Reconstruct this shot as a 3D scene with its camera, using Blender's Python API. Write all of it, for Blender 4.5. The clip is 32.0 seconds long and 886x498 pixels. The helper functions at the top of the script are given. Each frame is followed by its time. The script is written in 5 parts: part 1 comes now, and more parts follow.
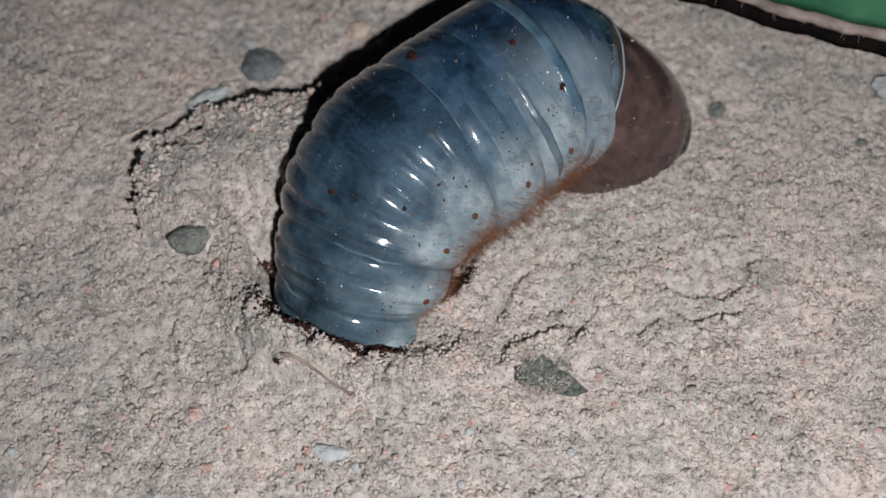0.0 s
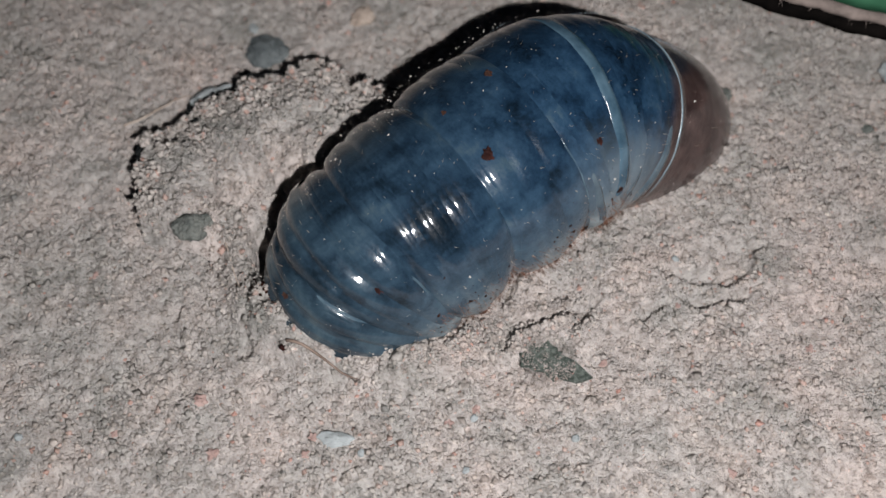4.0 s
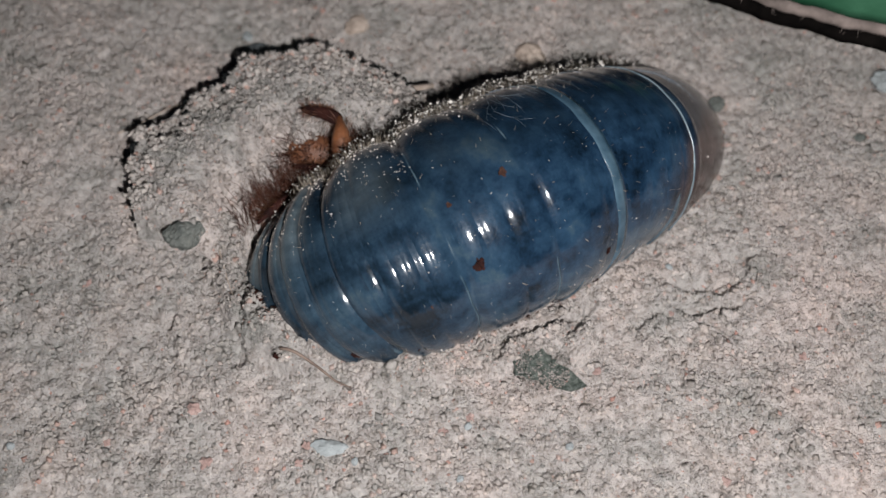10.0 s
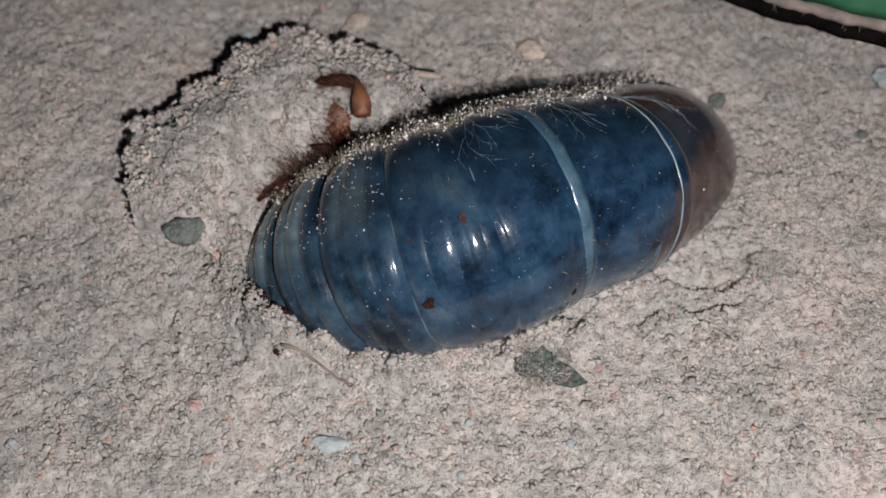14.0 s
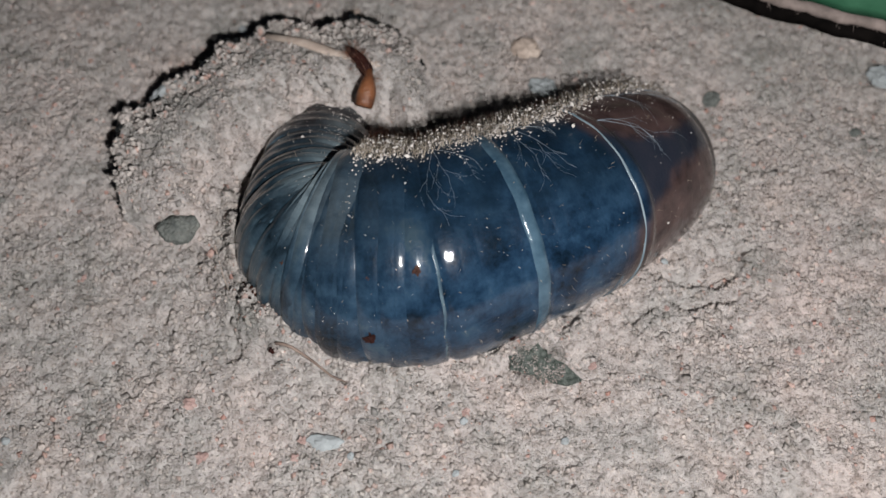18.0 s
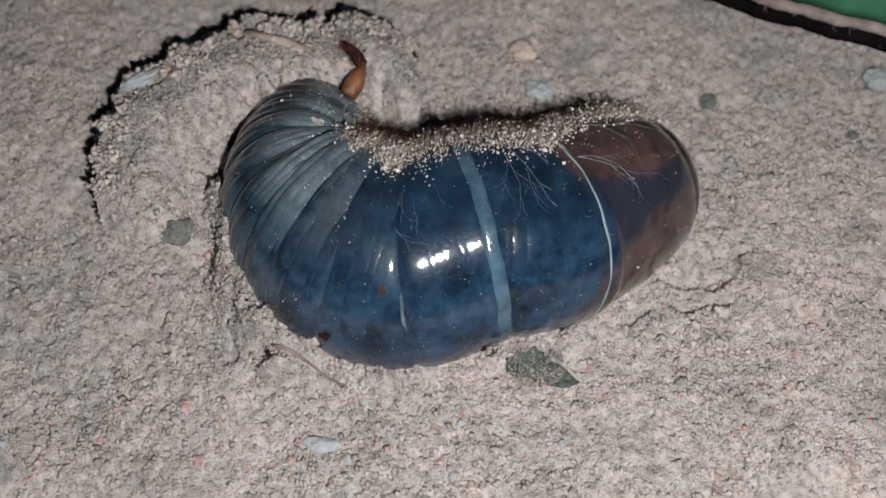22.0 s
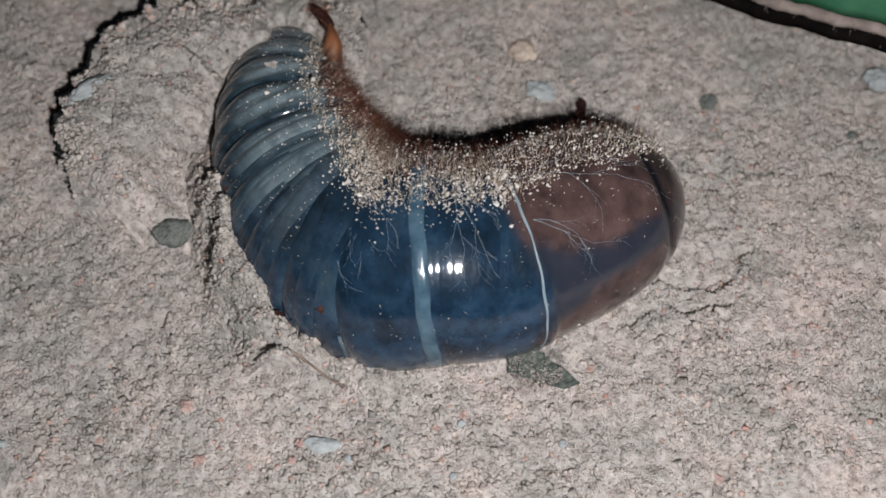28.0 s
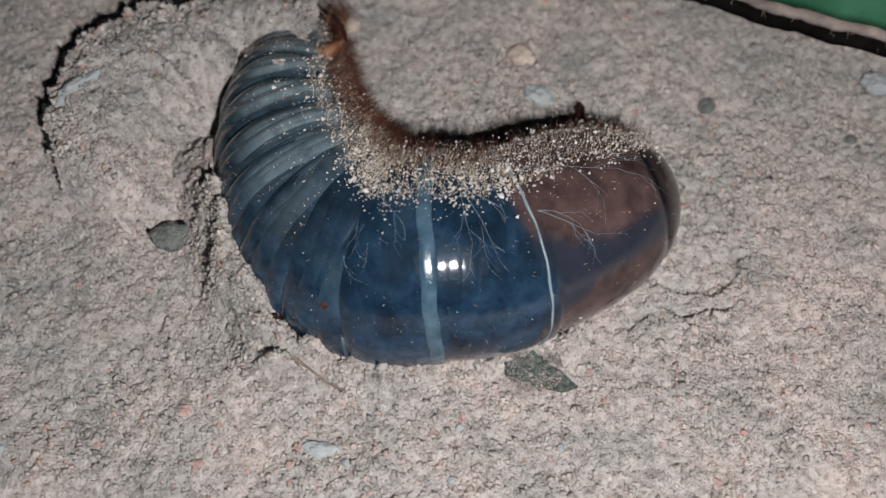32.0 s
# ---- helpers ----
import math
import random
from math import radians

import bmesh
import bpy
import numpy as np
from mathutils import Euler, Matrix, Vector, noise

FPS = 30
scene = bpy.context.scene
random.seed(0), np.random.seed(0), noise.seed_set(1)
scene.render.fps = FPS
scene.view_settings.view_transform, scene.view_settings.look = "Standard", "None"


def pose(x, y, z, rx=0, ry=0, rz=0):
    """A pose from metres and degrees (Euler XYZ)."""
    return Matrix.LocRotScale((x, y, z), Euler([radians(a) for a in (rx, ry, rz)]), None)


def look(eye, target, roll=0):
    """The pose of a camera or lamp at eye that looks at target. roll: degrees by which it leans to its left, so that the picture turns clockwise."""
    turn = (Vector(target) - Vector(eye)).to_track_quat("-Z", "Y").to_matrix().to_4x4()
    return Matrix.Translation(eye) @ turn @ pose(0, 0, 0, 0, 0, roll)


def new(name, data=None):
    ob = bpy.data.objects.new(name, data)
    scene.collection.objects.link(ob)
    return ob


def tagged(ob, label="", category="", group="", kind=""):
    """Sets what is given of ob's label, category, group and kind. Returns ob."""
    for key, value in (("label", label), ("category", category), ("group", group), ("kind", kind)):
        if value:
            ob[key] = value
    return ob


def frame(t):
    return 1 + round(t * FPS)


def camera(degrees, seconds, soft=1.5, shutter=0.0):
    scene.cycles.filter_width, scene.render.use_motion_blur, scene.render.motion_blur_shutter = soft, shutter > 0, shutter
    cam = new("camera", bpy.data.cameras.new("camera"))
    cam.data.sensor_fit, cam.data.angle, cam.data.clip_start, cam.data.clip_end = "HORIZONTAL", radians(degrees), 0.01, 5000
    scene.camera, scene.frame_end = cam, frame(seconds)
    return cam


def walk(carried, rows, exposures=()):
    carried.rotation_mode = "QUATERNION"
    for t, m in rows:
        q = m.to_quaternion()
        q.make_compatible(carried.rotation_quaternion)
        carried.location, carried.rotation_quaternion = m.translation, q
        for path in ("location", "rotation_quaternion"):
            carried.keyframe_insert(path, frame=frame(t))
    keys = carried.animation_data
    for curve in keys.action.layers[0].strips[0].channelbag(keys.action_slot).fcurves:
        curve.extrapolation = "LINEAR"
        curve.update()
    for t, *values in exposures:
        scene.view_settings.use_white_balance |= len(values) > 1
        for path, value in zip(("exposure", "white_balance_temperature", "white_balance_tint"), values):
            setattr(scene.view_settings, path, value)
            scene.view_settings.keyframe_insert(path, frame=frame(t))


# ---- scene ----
# A beetle grub that digs itself into dry sand at night, lit by the small lamp beside the lens.
# Lengths below are in millimetres and go through MM.
MM = 0.001
EYE = (0.0, -43.0, 74.48)

# camera: held by hand, turning a little (seconds, degrees up, degrees to the left)
cam = camera(49.0, 32.0, soft=1.5)
TURNS = [
    (0.0, 0.000, 0.000),
    (0.5, -0.613, 0.256),
    (1.0, -0.560, 0.306),
    (1.5, -0.306, 0.100),
    (2.0, -0.253, 0.153),
    (2.5, -0.203, 0.100),
    (3.0, -0.560, 0.103),
    (3.5, -0.816, 0.331),
    (5.5, -0.560, 0.153),
    (6.0, -0.816, 0.306),
    (6.5, -0.460, 0.178),
    (7.0, -0.306, 0.000),
    (7.5, -0.356, 0.000),
    (8.0, -0.663, -0.050),
    (8.5, -0.816, 0.153),
    (9.0, -0.460, -0.053),
    (9.5, -0.356, -0.153),
    (10.0, -0.306, -0.053),
    (10.5, -0.866, -0.025),
    (11.0, -1.046, 0.128),
    (11.5, -0.586, 0.000),
    (12.0, -0.383, -0.050),
    (12.5, -0.331, -0.050),
    (13.0, -0.663, 0.052),
    (13.5, -0.764, 0.203),
    (14.0, -0.510, 0.000),
    (14.5, -0.306, -0.103),
    (16.5, -0.460, -0.256),
    (17.0, -0.383, -0.356),
    (17.5, -0.253, -0.435),
    (18.0, -0.609, -0.306),
    (18.5, -0.713, -0.255),
    (19.0, -0.536, -0.408),
    (19.5, -0.406, -0.435),
    (20.0, -0.331, -0.510),
    (20.5, -0.609, -0.358),
    (21.0, -0.841, -0.256),
    (21.5, -0.586, -0.408),
    (22.0, -0.485, -0.485),
    (22.5, -0.458, -0.460),
    (23.0, -0.611, -0.460),
    (23.5, -0.944, -0.408),
    (24.0, -0.841, -0.306),
    (24.5, -0.611, -0.460),
    (25.0, -0.510, -0.510),
    (25.5, -0.458, -0.561),
    (27.5, -0.611, -0.435),
    (28.0, -0.458, -0.460),
    (28.5, -0.358, -0.586),
    (29.0, -0.356, -0.586),
    (29.5, -0.663, -0.460),
    (30.0, -0.663, -0.485),
    (30.5, -0.510, -0.510),
    (31.0, -0.406, -0.535),
    (31.5, -0.331, -0.613),
    (32.0, -0.230, -0.563),
]
cam.data.dof.use_dof, cam.data.dof.focus_distance, cam.data.dof.aperture_fstop = True, 78 * MM, 29.0
walk(cam, [(t, pose(0, EYE[1] * MM, EYE[2] * MM, 30) @ pose(0, 0, 0, up, left, 0)) for t, up, left in TURNS],
     exposures=[(0, 0.1), (1.2, 0.1), (2.2, 0.03), (3.5, 0.04), (5.5, 0), (32, 0)])

# light: night sky, and the phone's lamp beside the lens
world = bpy.data.worlds.new("night")
world.use_nodes = True
world.node_tree.nodes["Background"].inputs[0].default_value = (0.55, 0.68, 1.0, 1)
world.node_tree.nodes["Background"].inputs[1].default_value = 0.01
scene.world = world
lamp = new("phone_lamp", bpy.data.lights.new("phone_lamp", "POINT"))
lamp.data.shadow_soft_size, lamp.data.energy = 1.0 * MM, 0.72
lamp.data.color = (0.99, 0.985, 1.0)
lamp.matrix_world = look((14 * MM, (EYE[1] - 19) * MM, (EYE[2] + 9) * MM), (-18 * MM, -8 * MM, 0))


# ---- materials ----
def material(name):
    m = bpy.data.materials.new(name)
    m.use_nodes = True
    return m, m.node_tree.nodes, m.node_tree.links, m.node_tree.nodes["Principled BSDF"]


def ramp(nodes, stops):
    r = nodes.new("ShaderNodeValToRGB")
    while len(r.color_ramp.elements) < len(stops):
        r.color_ramp.elements.new(0.5)
    for e, (p, c) in zip(r.color_ramp.elements, stops):
        e.position, e.color = p, (*c, 1)
    return r


def noisy(nodes, links, scale, detail=4, rough=0.6, coords="Object"):
    tc = nodes.new("ShaderNodeTexCoord")
    n = nodes.new("ShaderNodeTexNoise")
    n.inputs["Scale"].default_value, n.inputs["Detail"].default_value, n.inputs["Roughness"].default_value = scale, detail, rough
    links.new(tc.outputs[coords], n.inputs["Vector"])
    return n


def mixed(nodes, links, fac, a, b, mode="MIX"):
    m = nodes.new("ShaderNodeMix")
    m.data_type, m.blend_type = "RGBA", mode
    for sock, v in ((m.inputs[0], fac), (m.inputs[6], a), (m.inputs[7], b)):
        if hasattr(v, "is_linked"):
            links.new(v, sock)
        else:
            sock.default_value = v if isinstance(v, float) else (*v, 1)
    return m.outputs[2]


def bumped(nodes, links, bsdf, height, strength, distance):
    b = nodes.new("ShaderNodeBump")
    b.inputs["Strength"].default_value, b.inputs["Distance"].default_value = strength, distance
    links.new(height, b.inputs["Height"])
    links.new(b.outputs["Normal"], bsdf.inputs["Normal"])


def sand_material(name, per_grain):
    m, nodes, links, bsdf = material(name)
    tone = noisy(nodes, links, 45, 3)
    base = ramp(nodes, [(0.33, (0.40, 0.375, 0.352)), (0.52, (0.45, 0.41, 0.385)), (0.72, (0.50, 0.436, 0.406))])
    links.new(tone.outputs["Fac"], base.inputs["Fac"])
    patch = noisy(nodes, links, 170, 4)
    stain = ramp(nodes, [(0.3, (0.74, 0.77, 0.76)), (0.48, (1.0, 1.0, 1.0)), (0.75, (1.08, 1.02, 0.99))])
    links.new(patch.outputs["Fac"], stain.inputs["Fac"])
    grit = noisy(nodes, links, 1400, 3)
    spread = ramp(nodes, [(0.3, (0.62, 0.6, 0.58)), (0.5, (0.96, 0.96, 0.96)), (0.72, (1.22, 1.22, 1.22))])
    links.new(grit.outputs["Fac"], spread.inputs["Fac"])
    color = mixed(nodes, links, 1.0, base.outputs["Color"], spread.outputs["Color"], "MULTIPLY")
    color = mixed(nodes, links, 1.0, color, stain.outputs["Color"], "MULTIPLY")
    if per_grain:
        geo = nodes.new("ShaderNodeNewGeometry")
        kinds = ramp(nodes, [(0.0, (0.62, 0.64, 0.64)), (0.10, (0.92, 0.92, 0.9)), (0.5, (1.0, 0.99, 0.98)), (0.8, (1.08, 1.04, 1.0)),
                             (0.95, (1.25, 1.23, 1.2)), (0.99, (1.15, 0.86, 0.78)), (1.0, (1.1, 0.7, 0.62))])
        links.new(geo.outputs["Random Per Island"], kinds.inputs["Fac"])
        color = mixed(nodes, links, 1.0, color, kinds.outputs["Color"], "MULTIPLY")
    links.new(color, bsdf.inputs["Base Color"])
    bsdf.inputs["Roughness"].default_value = 0.95
    bsdf.inputs["Specular IOR Level"].default_value = 0.2
    fine = noisy(nodes, links, 3000, 5, 0.75)
    bumped(nodes, links, bsdf, fine.outputs["Fac"], 1.0, 0.36 * MM)
    return m


def plain_material(name, dark, light, scale, rough, spec=0.4, bump=0.5, depth=0.15):
    m, nodes, links, bsdf = material(name)
    n = noisy(nodes, links, scale, 5)
    r = ramp(nodes, [(0.3, dark), (0.7, light)])
    links.new(n.outputs["Fac"], r.inputs["Fac"])
    links.new(r.outputs["Color"], bsdf.inputs["Base Color"])
    bsdf.inputs["Roughness"].default_value = rough
    bsdf.inputs["Specular IOR Level"].default_value = spec
    fine = noisy(nodes, links, scale * 6, 4)
    bumped(nodes, links, bsdf, fine.outputs["Fac"], bump, depth * MM)
    return m


def skin_material(name):
    """Clear, oily skin over dark blue gut. Two attributes carry where the skin lies on the body at rest: lay (millimetres from the tail's
    end, degrees from the middle of the back, ring) and rest (the point itself)."""
    m, nodes, links, bsdf = material(name)
    lay, rest = nodes.new("ShaderNodeAttribute"), nodes.new("ShaderNodeAttribute")
    lay.attribute_name, rest.attribute_name = "lay", "rest"
    sep = nodes.new("ShaderNodeSeparateXYZ")
    links.new(lay.outputs["Vector"], sep.inputs[0])
    far, turn, ring = sep.outputs

    def at_rest(scale, detail, rough=0.6, stretch=None):
        n = nodes.new("ShaderNodeTexNoise")
        n.inputs["Scale"].default_value, n.inputs["Detail"].default_value, n.inputs["Roughness"].default_value = scale, detail, rough
        source = rest.outputs["Vector"]
        if stretch:
            mapping = nodes.new("ShaderNodeMapping")
            mapping.inputs["Scale"].default_value = stretch
            links.new(source, mapping.inputs["Vector"])
            source = mapping.outputs["Vector"]
        links.new(source, n.inputs["Vector"])
        return n.outputs["Fac"]

    def step(out, lo, hi, top=1.0):
        k = nodes.new("ShaderNodeMapRange")
        k.interpolation_type = "SMOOTHSTEP"
        k.inputs["From Min"].default_value, k.inputs["From Max"].default_value, k.inputs["To Max"].default_value = lo, hi, top
        links.new(out, k.inputs["Value"])
        return k.outputs["Result"]

    def calc(kind, a, b=0.0, c=0.0):
        k = nodes.new("ShaderNodeMath")
        k.operation = kind
        for sock, v in zip(k.inputs, (a, b, c)):
            if hasattr(v, "is_linked"):
                links.new(v, sock)
            else:
                sock.default_value = v
        return k.outputs[0]

    def times(*outs):
        a = outs[0]
        for b in outs[1:]:
            a = calc("MULTIPLY", a, b)
        return a

    def tones(fac, stops):
        r = ramp(nodes, stops)
        links.new(fac, r.inputs["Fac"])
        return r.outputs["Color"]

    def over(fac, color, paint):
        return mixed(nodes, links, fac, color, paint)

    cloud, streak = at_rest(230, 7, 0.74), at_rest(420, 3)
    lobule = at_rest(900, 3, 0.6, (1.0, 0.6, 1.0))
    # where the point lies within its ring: 0 at the borders, 1 in the middle
    mid = calc("SINE", calc("MULTIPLY", calc("FRACT", ring), math.pi))
    # the gut through the skin: blue behind, greyer towards the head
    blue = tones(cloud, [(0.36, (0.0022, 0.006, 0.0115)), (0.47, (0.0068, 0.0195, 0.040)), (0.58, (0.015, 0.038, 0.070)), (0.70, (0.036, 0.061, 0.080))])
    dull = tones(cloud, [(0.36, (0.0060, 0.0110, 0.0150)), (0.47, (0.016, 0.028, 0.038)), (0.58, (0.030, 0.049, 0.061)), (0.70, (0.055, 0.075, 0.084))])
    color = over(step(ring, 2.0, 8.0), blue, dull)
    # clearer, grey-green skin towards the flank that shows first
    pale = tones(cloud, [(0.3, (0.021, 0.042, 0.064)), (0.7, (0.080, 0.120, 0.150))])
    color = over(times(step(turn, 24.0, 74.0, 0.62), step(ring, 10.5, 8.0)), color, pale)
    color = over(times(step(turn, 12.0, 58.0, 0.62), step(ring, 3.6, 1.8)), color, tones(streak, [(0.3, (0.085, 0.115, 0.14)), (0.7, (0.16, 0.20, 0.225))]))
    # milky lobes of fat round the breathing holes
    milk = tones(streak, [(0.3, (0.07, 0.105, 0.125)), (0.66, (0.23, 0.27, 0.285))])
    lobe = calc("ADD", times(mid, 22.0), times(streak, 16.0))
    color = over(times(step(calc("ADD", turn, lobe), 90.0, 116.0), step(turn, 132.0, 108.0), step(ring, 0.9, 1.6), calc("MULTIPLY_ADD", mid, 0.55, 0.3)), color, milk)
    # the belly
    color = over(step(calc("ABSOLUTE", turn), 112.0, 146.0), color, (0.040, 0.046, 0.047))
    # the gut lies close under the skin of the other side, and the fat of the neck shows pale on each ring
    deep = times(step(turn, -18.0, -58.0), streak, step(ring, 8.0, 3.0))
    color = over(deep, color, (0.005, 0.0115, 0.019))
    fat = times(step(turn, -28.0, -62.0), step(turn, -128.0, -100.0), step(ring, 3.2, 6.5), step(mid, 0.35, 0.95), calc("MULTIPLY_ADD", lobule, 1.2, -0.05))
    color = over(fat, color, (0.16, 0.20, 0.215))
    color = over(step(ring, 8.5, 12.0, 0.75), color, (0.030, 0.019, 0.014))
    # the brown tail, with the blue gut running into it as a vein
    fibre = at_rest(520, 5)
    brown = tones(fibre, [(0.3, (0.021, 0.0130, 0.0130)), (0.7, (0.074, 0.046, 0.042))])
    aside = calc("ABSOLUTE", calc("ADD", calc("MULTIPLY_ADD", cloud, 26.0, turn), 27.0))
    line = times(aside, 0.030)
    brown_fac = step(calc("SUBTRACT", calc("ADD", calc("MINIMUM", line, 2.6), times(cloud, 1.6)), calc("SUBTRACT", far, 15.4)), -0.8, 0.9)
    vein = step(calc("SUBTRACT", aside, calc("MAXIMUM", times(calc("SUBTRACT", far, 11.0), 3.0), 0.0)), 15.0, 4.0, 0.85)
    brown = over(vein, brown, (0.012, 0.018, 0.029))
    color = over(brown_fac, color, brown)
    # the end's own small ring, grey, behind a dark line
    color = over(step(far, 4.9, 4.1, 0.8), color, (0.019, 0.014, 0.0135))
    color = over(times(step(far, 5.1, 4.6), step(far, 3.9, 4.4)), color, (0.006, 0.006, 0.008))
    links.new(color, bsdf.inputs["Base Color"])
    bsdf.inputs["Roughness"].default_value = 0.3
    bsdf.inputs["Specular IOR Level"].default_value = 0.06
    bsdf.inputs["IOR"].default_value = 1.42
    bsdf.inputs["Subsurface Weight"].default_value = 0.05
    bsdf.inputs["Subsurface Radius"].default_value = (1.0, 0.9, 0.8)
    bsdf.inputs["Subsurface Scale"].default_value = 0.8 * MM
    bsdf.inputs["Coat Weight"].default_value = 1.0
    bsdf.inputs["Coat IOR"].default_value = 1.42
    bsdf.inputs["Coat Roughness"].default_value = 0.085
    # fine wrinkles across the body; the oily film over them is smoother
    wrinkle = at_rest(620, 3, 0.5, (0.22, 1.0, 0.22))
    bumped(nodes, links, bsdf, calc("MULTIPLY_ADD", wrinkle, 1.6, at_rest(3600, 4)), 0.6, 0.07 * MM)
    film = nodes.new("ShaderNodeBump")
    film.inputs["Strength"].default_value, film.inputs["Distance"].default_value = 0.35, 0.03 * MM
    links.new(calc("MULTIPLY_ADD", wrinkle, 0.9, at_rest(2600, 4)), film.inputs["Height"])
    links.new(film.outputs["Normal"], bsdf.inputs["Coat Normal"])
    return m


SAND = sand_material("dry_sand", False)
GRAIN = sand_material("sand_grain", True)
DARK_BROWN = plain_material("dark_brown_grain", (0.008, 0.004, 0.003), (0.04, 0.017, 0.012), 900, 0.9, 0.1)
# colour of the shade put into the clods' cracks
CRACK_SHADE = plain_material("crack_shade", (0.004, 0.005, 0.006), (0.020, 0.021, 0.020), 900, 0.9, 0.1)
RED_SHADE = plain_material("rust_red_shade", (0.012, 0.005, 0.003), (0.065, 0.023, 0.014), 900, 0.9, 0.1)
DUST = plain_material("pale_dust", (0.36, 0.33, 0.30), (0.56, 0.52, 0.48), 900, 0.95, 0.1)
SKIN = skin_material("grub_skin")
FOLD = plain_material("pale_membrane", (0.014, 0.036, 0.058), (0.066, 0.112, 0.148), 380, 0.16, 0.4, 0.3)
SEAM = plain_material("dim_seam", (0.02, 0.04, 0.06), (0.085, 0.125, 0.15), 500, 0.22, 0.5, 0.3)
FOLD_THIN = plain_material("thin_membrane", (0.10, 0.14, 0.165), (0.2, 0.245, 0.27), 500, 0.22, 0.5, 0.3)
FLANK = plain_material("milky_fold", (0.03, 0.05, 0.068), (0.085, 0.115, 0.135), 420, 0.12, 0.7, 0.5)
CHITIN = plain_material("brown_chitin", (0.05, 0.017, 0.008), (0.21, 0.080, 0.033), 700, 0.42, 0.5, 0.8)
RUST = plain_material("rust_brown", (0.007, 0.003, 0.003), (0.036, 0.011, 0.008), 900, 0.8, 0.12)
ORANGE = plain_material("orange_crust", (0.018, 0.008, 0.007), (0.072, 0.036, 0.025), 900, 0.9, 0.12)
HAIR = plain_material("reddish_bristle", (0.07, 0.025, 0.013), (0.20, 0.09, 0.05), 300, 0.4)
RUST_HAIR = plain_material("rust_bristle", (0.035, 0.011, 0.006), (0.12, 0.042, 0.022), 300, 0.5)
PALE_HAIR = plain_material("pale_bristle", (0.24, 0.19, 0.14), (0.42, 0.36, 0.29), 300, 0.35)
PORE = plain_material("rusty_pore", (0.035, 0.012, 0.007), (0.11, 0.042, 0.024), 1500, 0.6, 0.2)
TRACHEA = plain_material("white_trachea", (0.09, 0.12, 0.15), (0.2, 0.23, 0.26), 500, 0.4)
WHITE = plain_material("white_chip", (0.20, 0.215, 0.215), (0.31, 0.33, 0.33), 700, 0.8)
GREY = plain_material("grey_pebble", (0.07, 0.078, 0.073), (0.20, 0.205, 0.185), 900, 0.9, 0.2, 0.9, 0.3)
SLATE = plain_material("slate_pebble", (0.05, 0.06, 0.065), (0.16, 0.175, 0.175), 700, 0.9, 0.2, 0.9, 0.3)
MOSS = plain_material("dusty_green_flake", (0.05, 0.066, 0.055), (0.27, 0.30, 0.265), 2200, 0.95, 0.1, 1.0, 0.6)
RED = plain_material("red_brick_grain", (0.24, 0.15, 0.13), (0.38, 0.28, 0.25), 900, 0.9)
STALK = plain_material("dark_stalk", (0.07, 0.045, 0.035), (0.24, 0.18, 0.145), 500, 0.8)
BARK = plain_material("dry_straw", (0.26, 0.20, 0.16), (0.46, 0.38, 0.32), 600, 0.8)
LEAF_SHADE = plain_material("leaf_shade", (0.0015, 0.0015, 0.0015), (0.006, 0.005, 0.0045), 500, 1.0, 0.0)
LEAF = plain_material("green_leaf", (0.010, 0.055, 0.026), (0.045, 0.135, 0.075), 90, 0.38, 0.5, 0.4, 0.3)
RIM = plain_material("dry_leaf_rim", (0.06, 0.048, 0.042), (0.22, 0.175, 0.155), 500, 0.9)


# ---- mesh helpers ----
def mesh_of(name, verts, faces, smooth=True):
    me = bpy.data.meshes.new(name)
    me.from_pydata([tuple(v) for v in np.asarray(verts) * MM], [], [tuple(f) for f in faces])
    if smooth:
        me.shade_smooth()
    me.update()
    return me


def part(name, data, mat, parent=None, label=""):
    ob = new(name, data)
    if not data.materials:
        data.materials.append(mat)
    ob.parent = parent
    if label:
        ob["label"] = label
    return ob


def grid_faces(n, m, wrap=False):
    """Faces of n rows by m columns of points; wrap joins the last column to the first."""
    a = np.arange(n * m).reshape(n, m)
    b = np.roll(a, -1, 1) if wrap else a[:, 1:]
    a = a if wrap else a[:, :-1]
    return np.stack([a[:-1], b[:-1], b[1:], a[1:]], -1).reshape(-1, 4)


TABLE = np.random.RandomState(7).rand(8, 256, 256)


def value_noise(x, y, size, seed=0):
    """Smooth noise of about 0 to 1, with lumps of that size in millimetres."""
    x, y = np.asarray(x) / size + 91.3 * seed, np.asarray(y) / size + 37.7 * seed
    i, j = np.floor(x).astype(int), np.floor(y).astype(int)
    u, v = x - i, y - j
    u, v = u * u * (3 - 2 * u), v * v * (3 - 2 * v)
    t = TABLE[seed % 8]
    a, b = t[i % 256, j % 256], t[(i + 1) % 256, j % 256]
    c, d = t[i % 256, (j + 1) % 256], t[(i + 1) % 256, (j + 1) % 256]
    return (a * (1 - u) + b * u) * (1 - v) + (c * (1 - u) + d * u) * v


def smooth(a, b, x):
    k = np.clip((x - a) / (b - a), 0, 1)
    return k * k * (3 - 2 * k)


def away(x, y, line):
    """Distance from points to a line of corners."""
    best = np.full(np.shape(x), 1e9)
    for (ax, ay), (bx, by) in zip(line, line[1:]):
        dx, dy = bx - ax, by - ay
        k = np.clip(((x - ax) * dx + (y - ay) * dy) / (dx * dx + dy * dy + 1e-9), 0, 1)
        best = np.minimum(best, np.hypot(x - ax - k * dx, y - ay - k * dy))
    return best


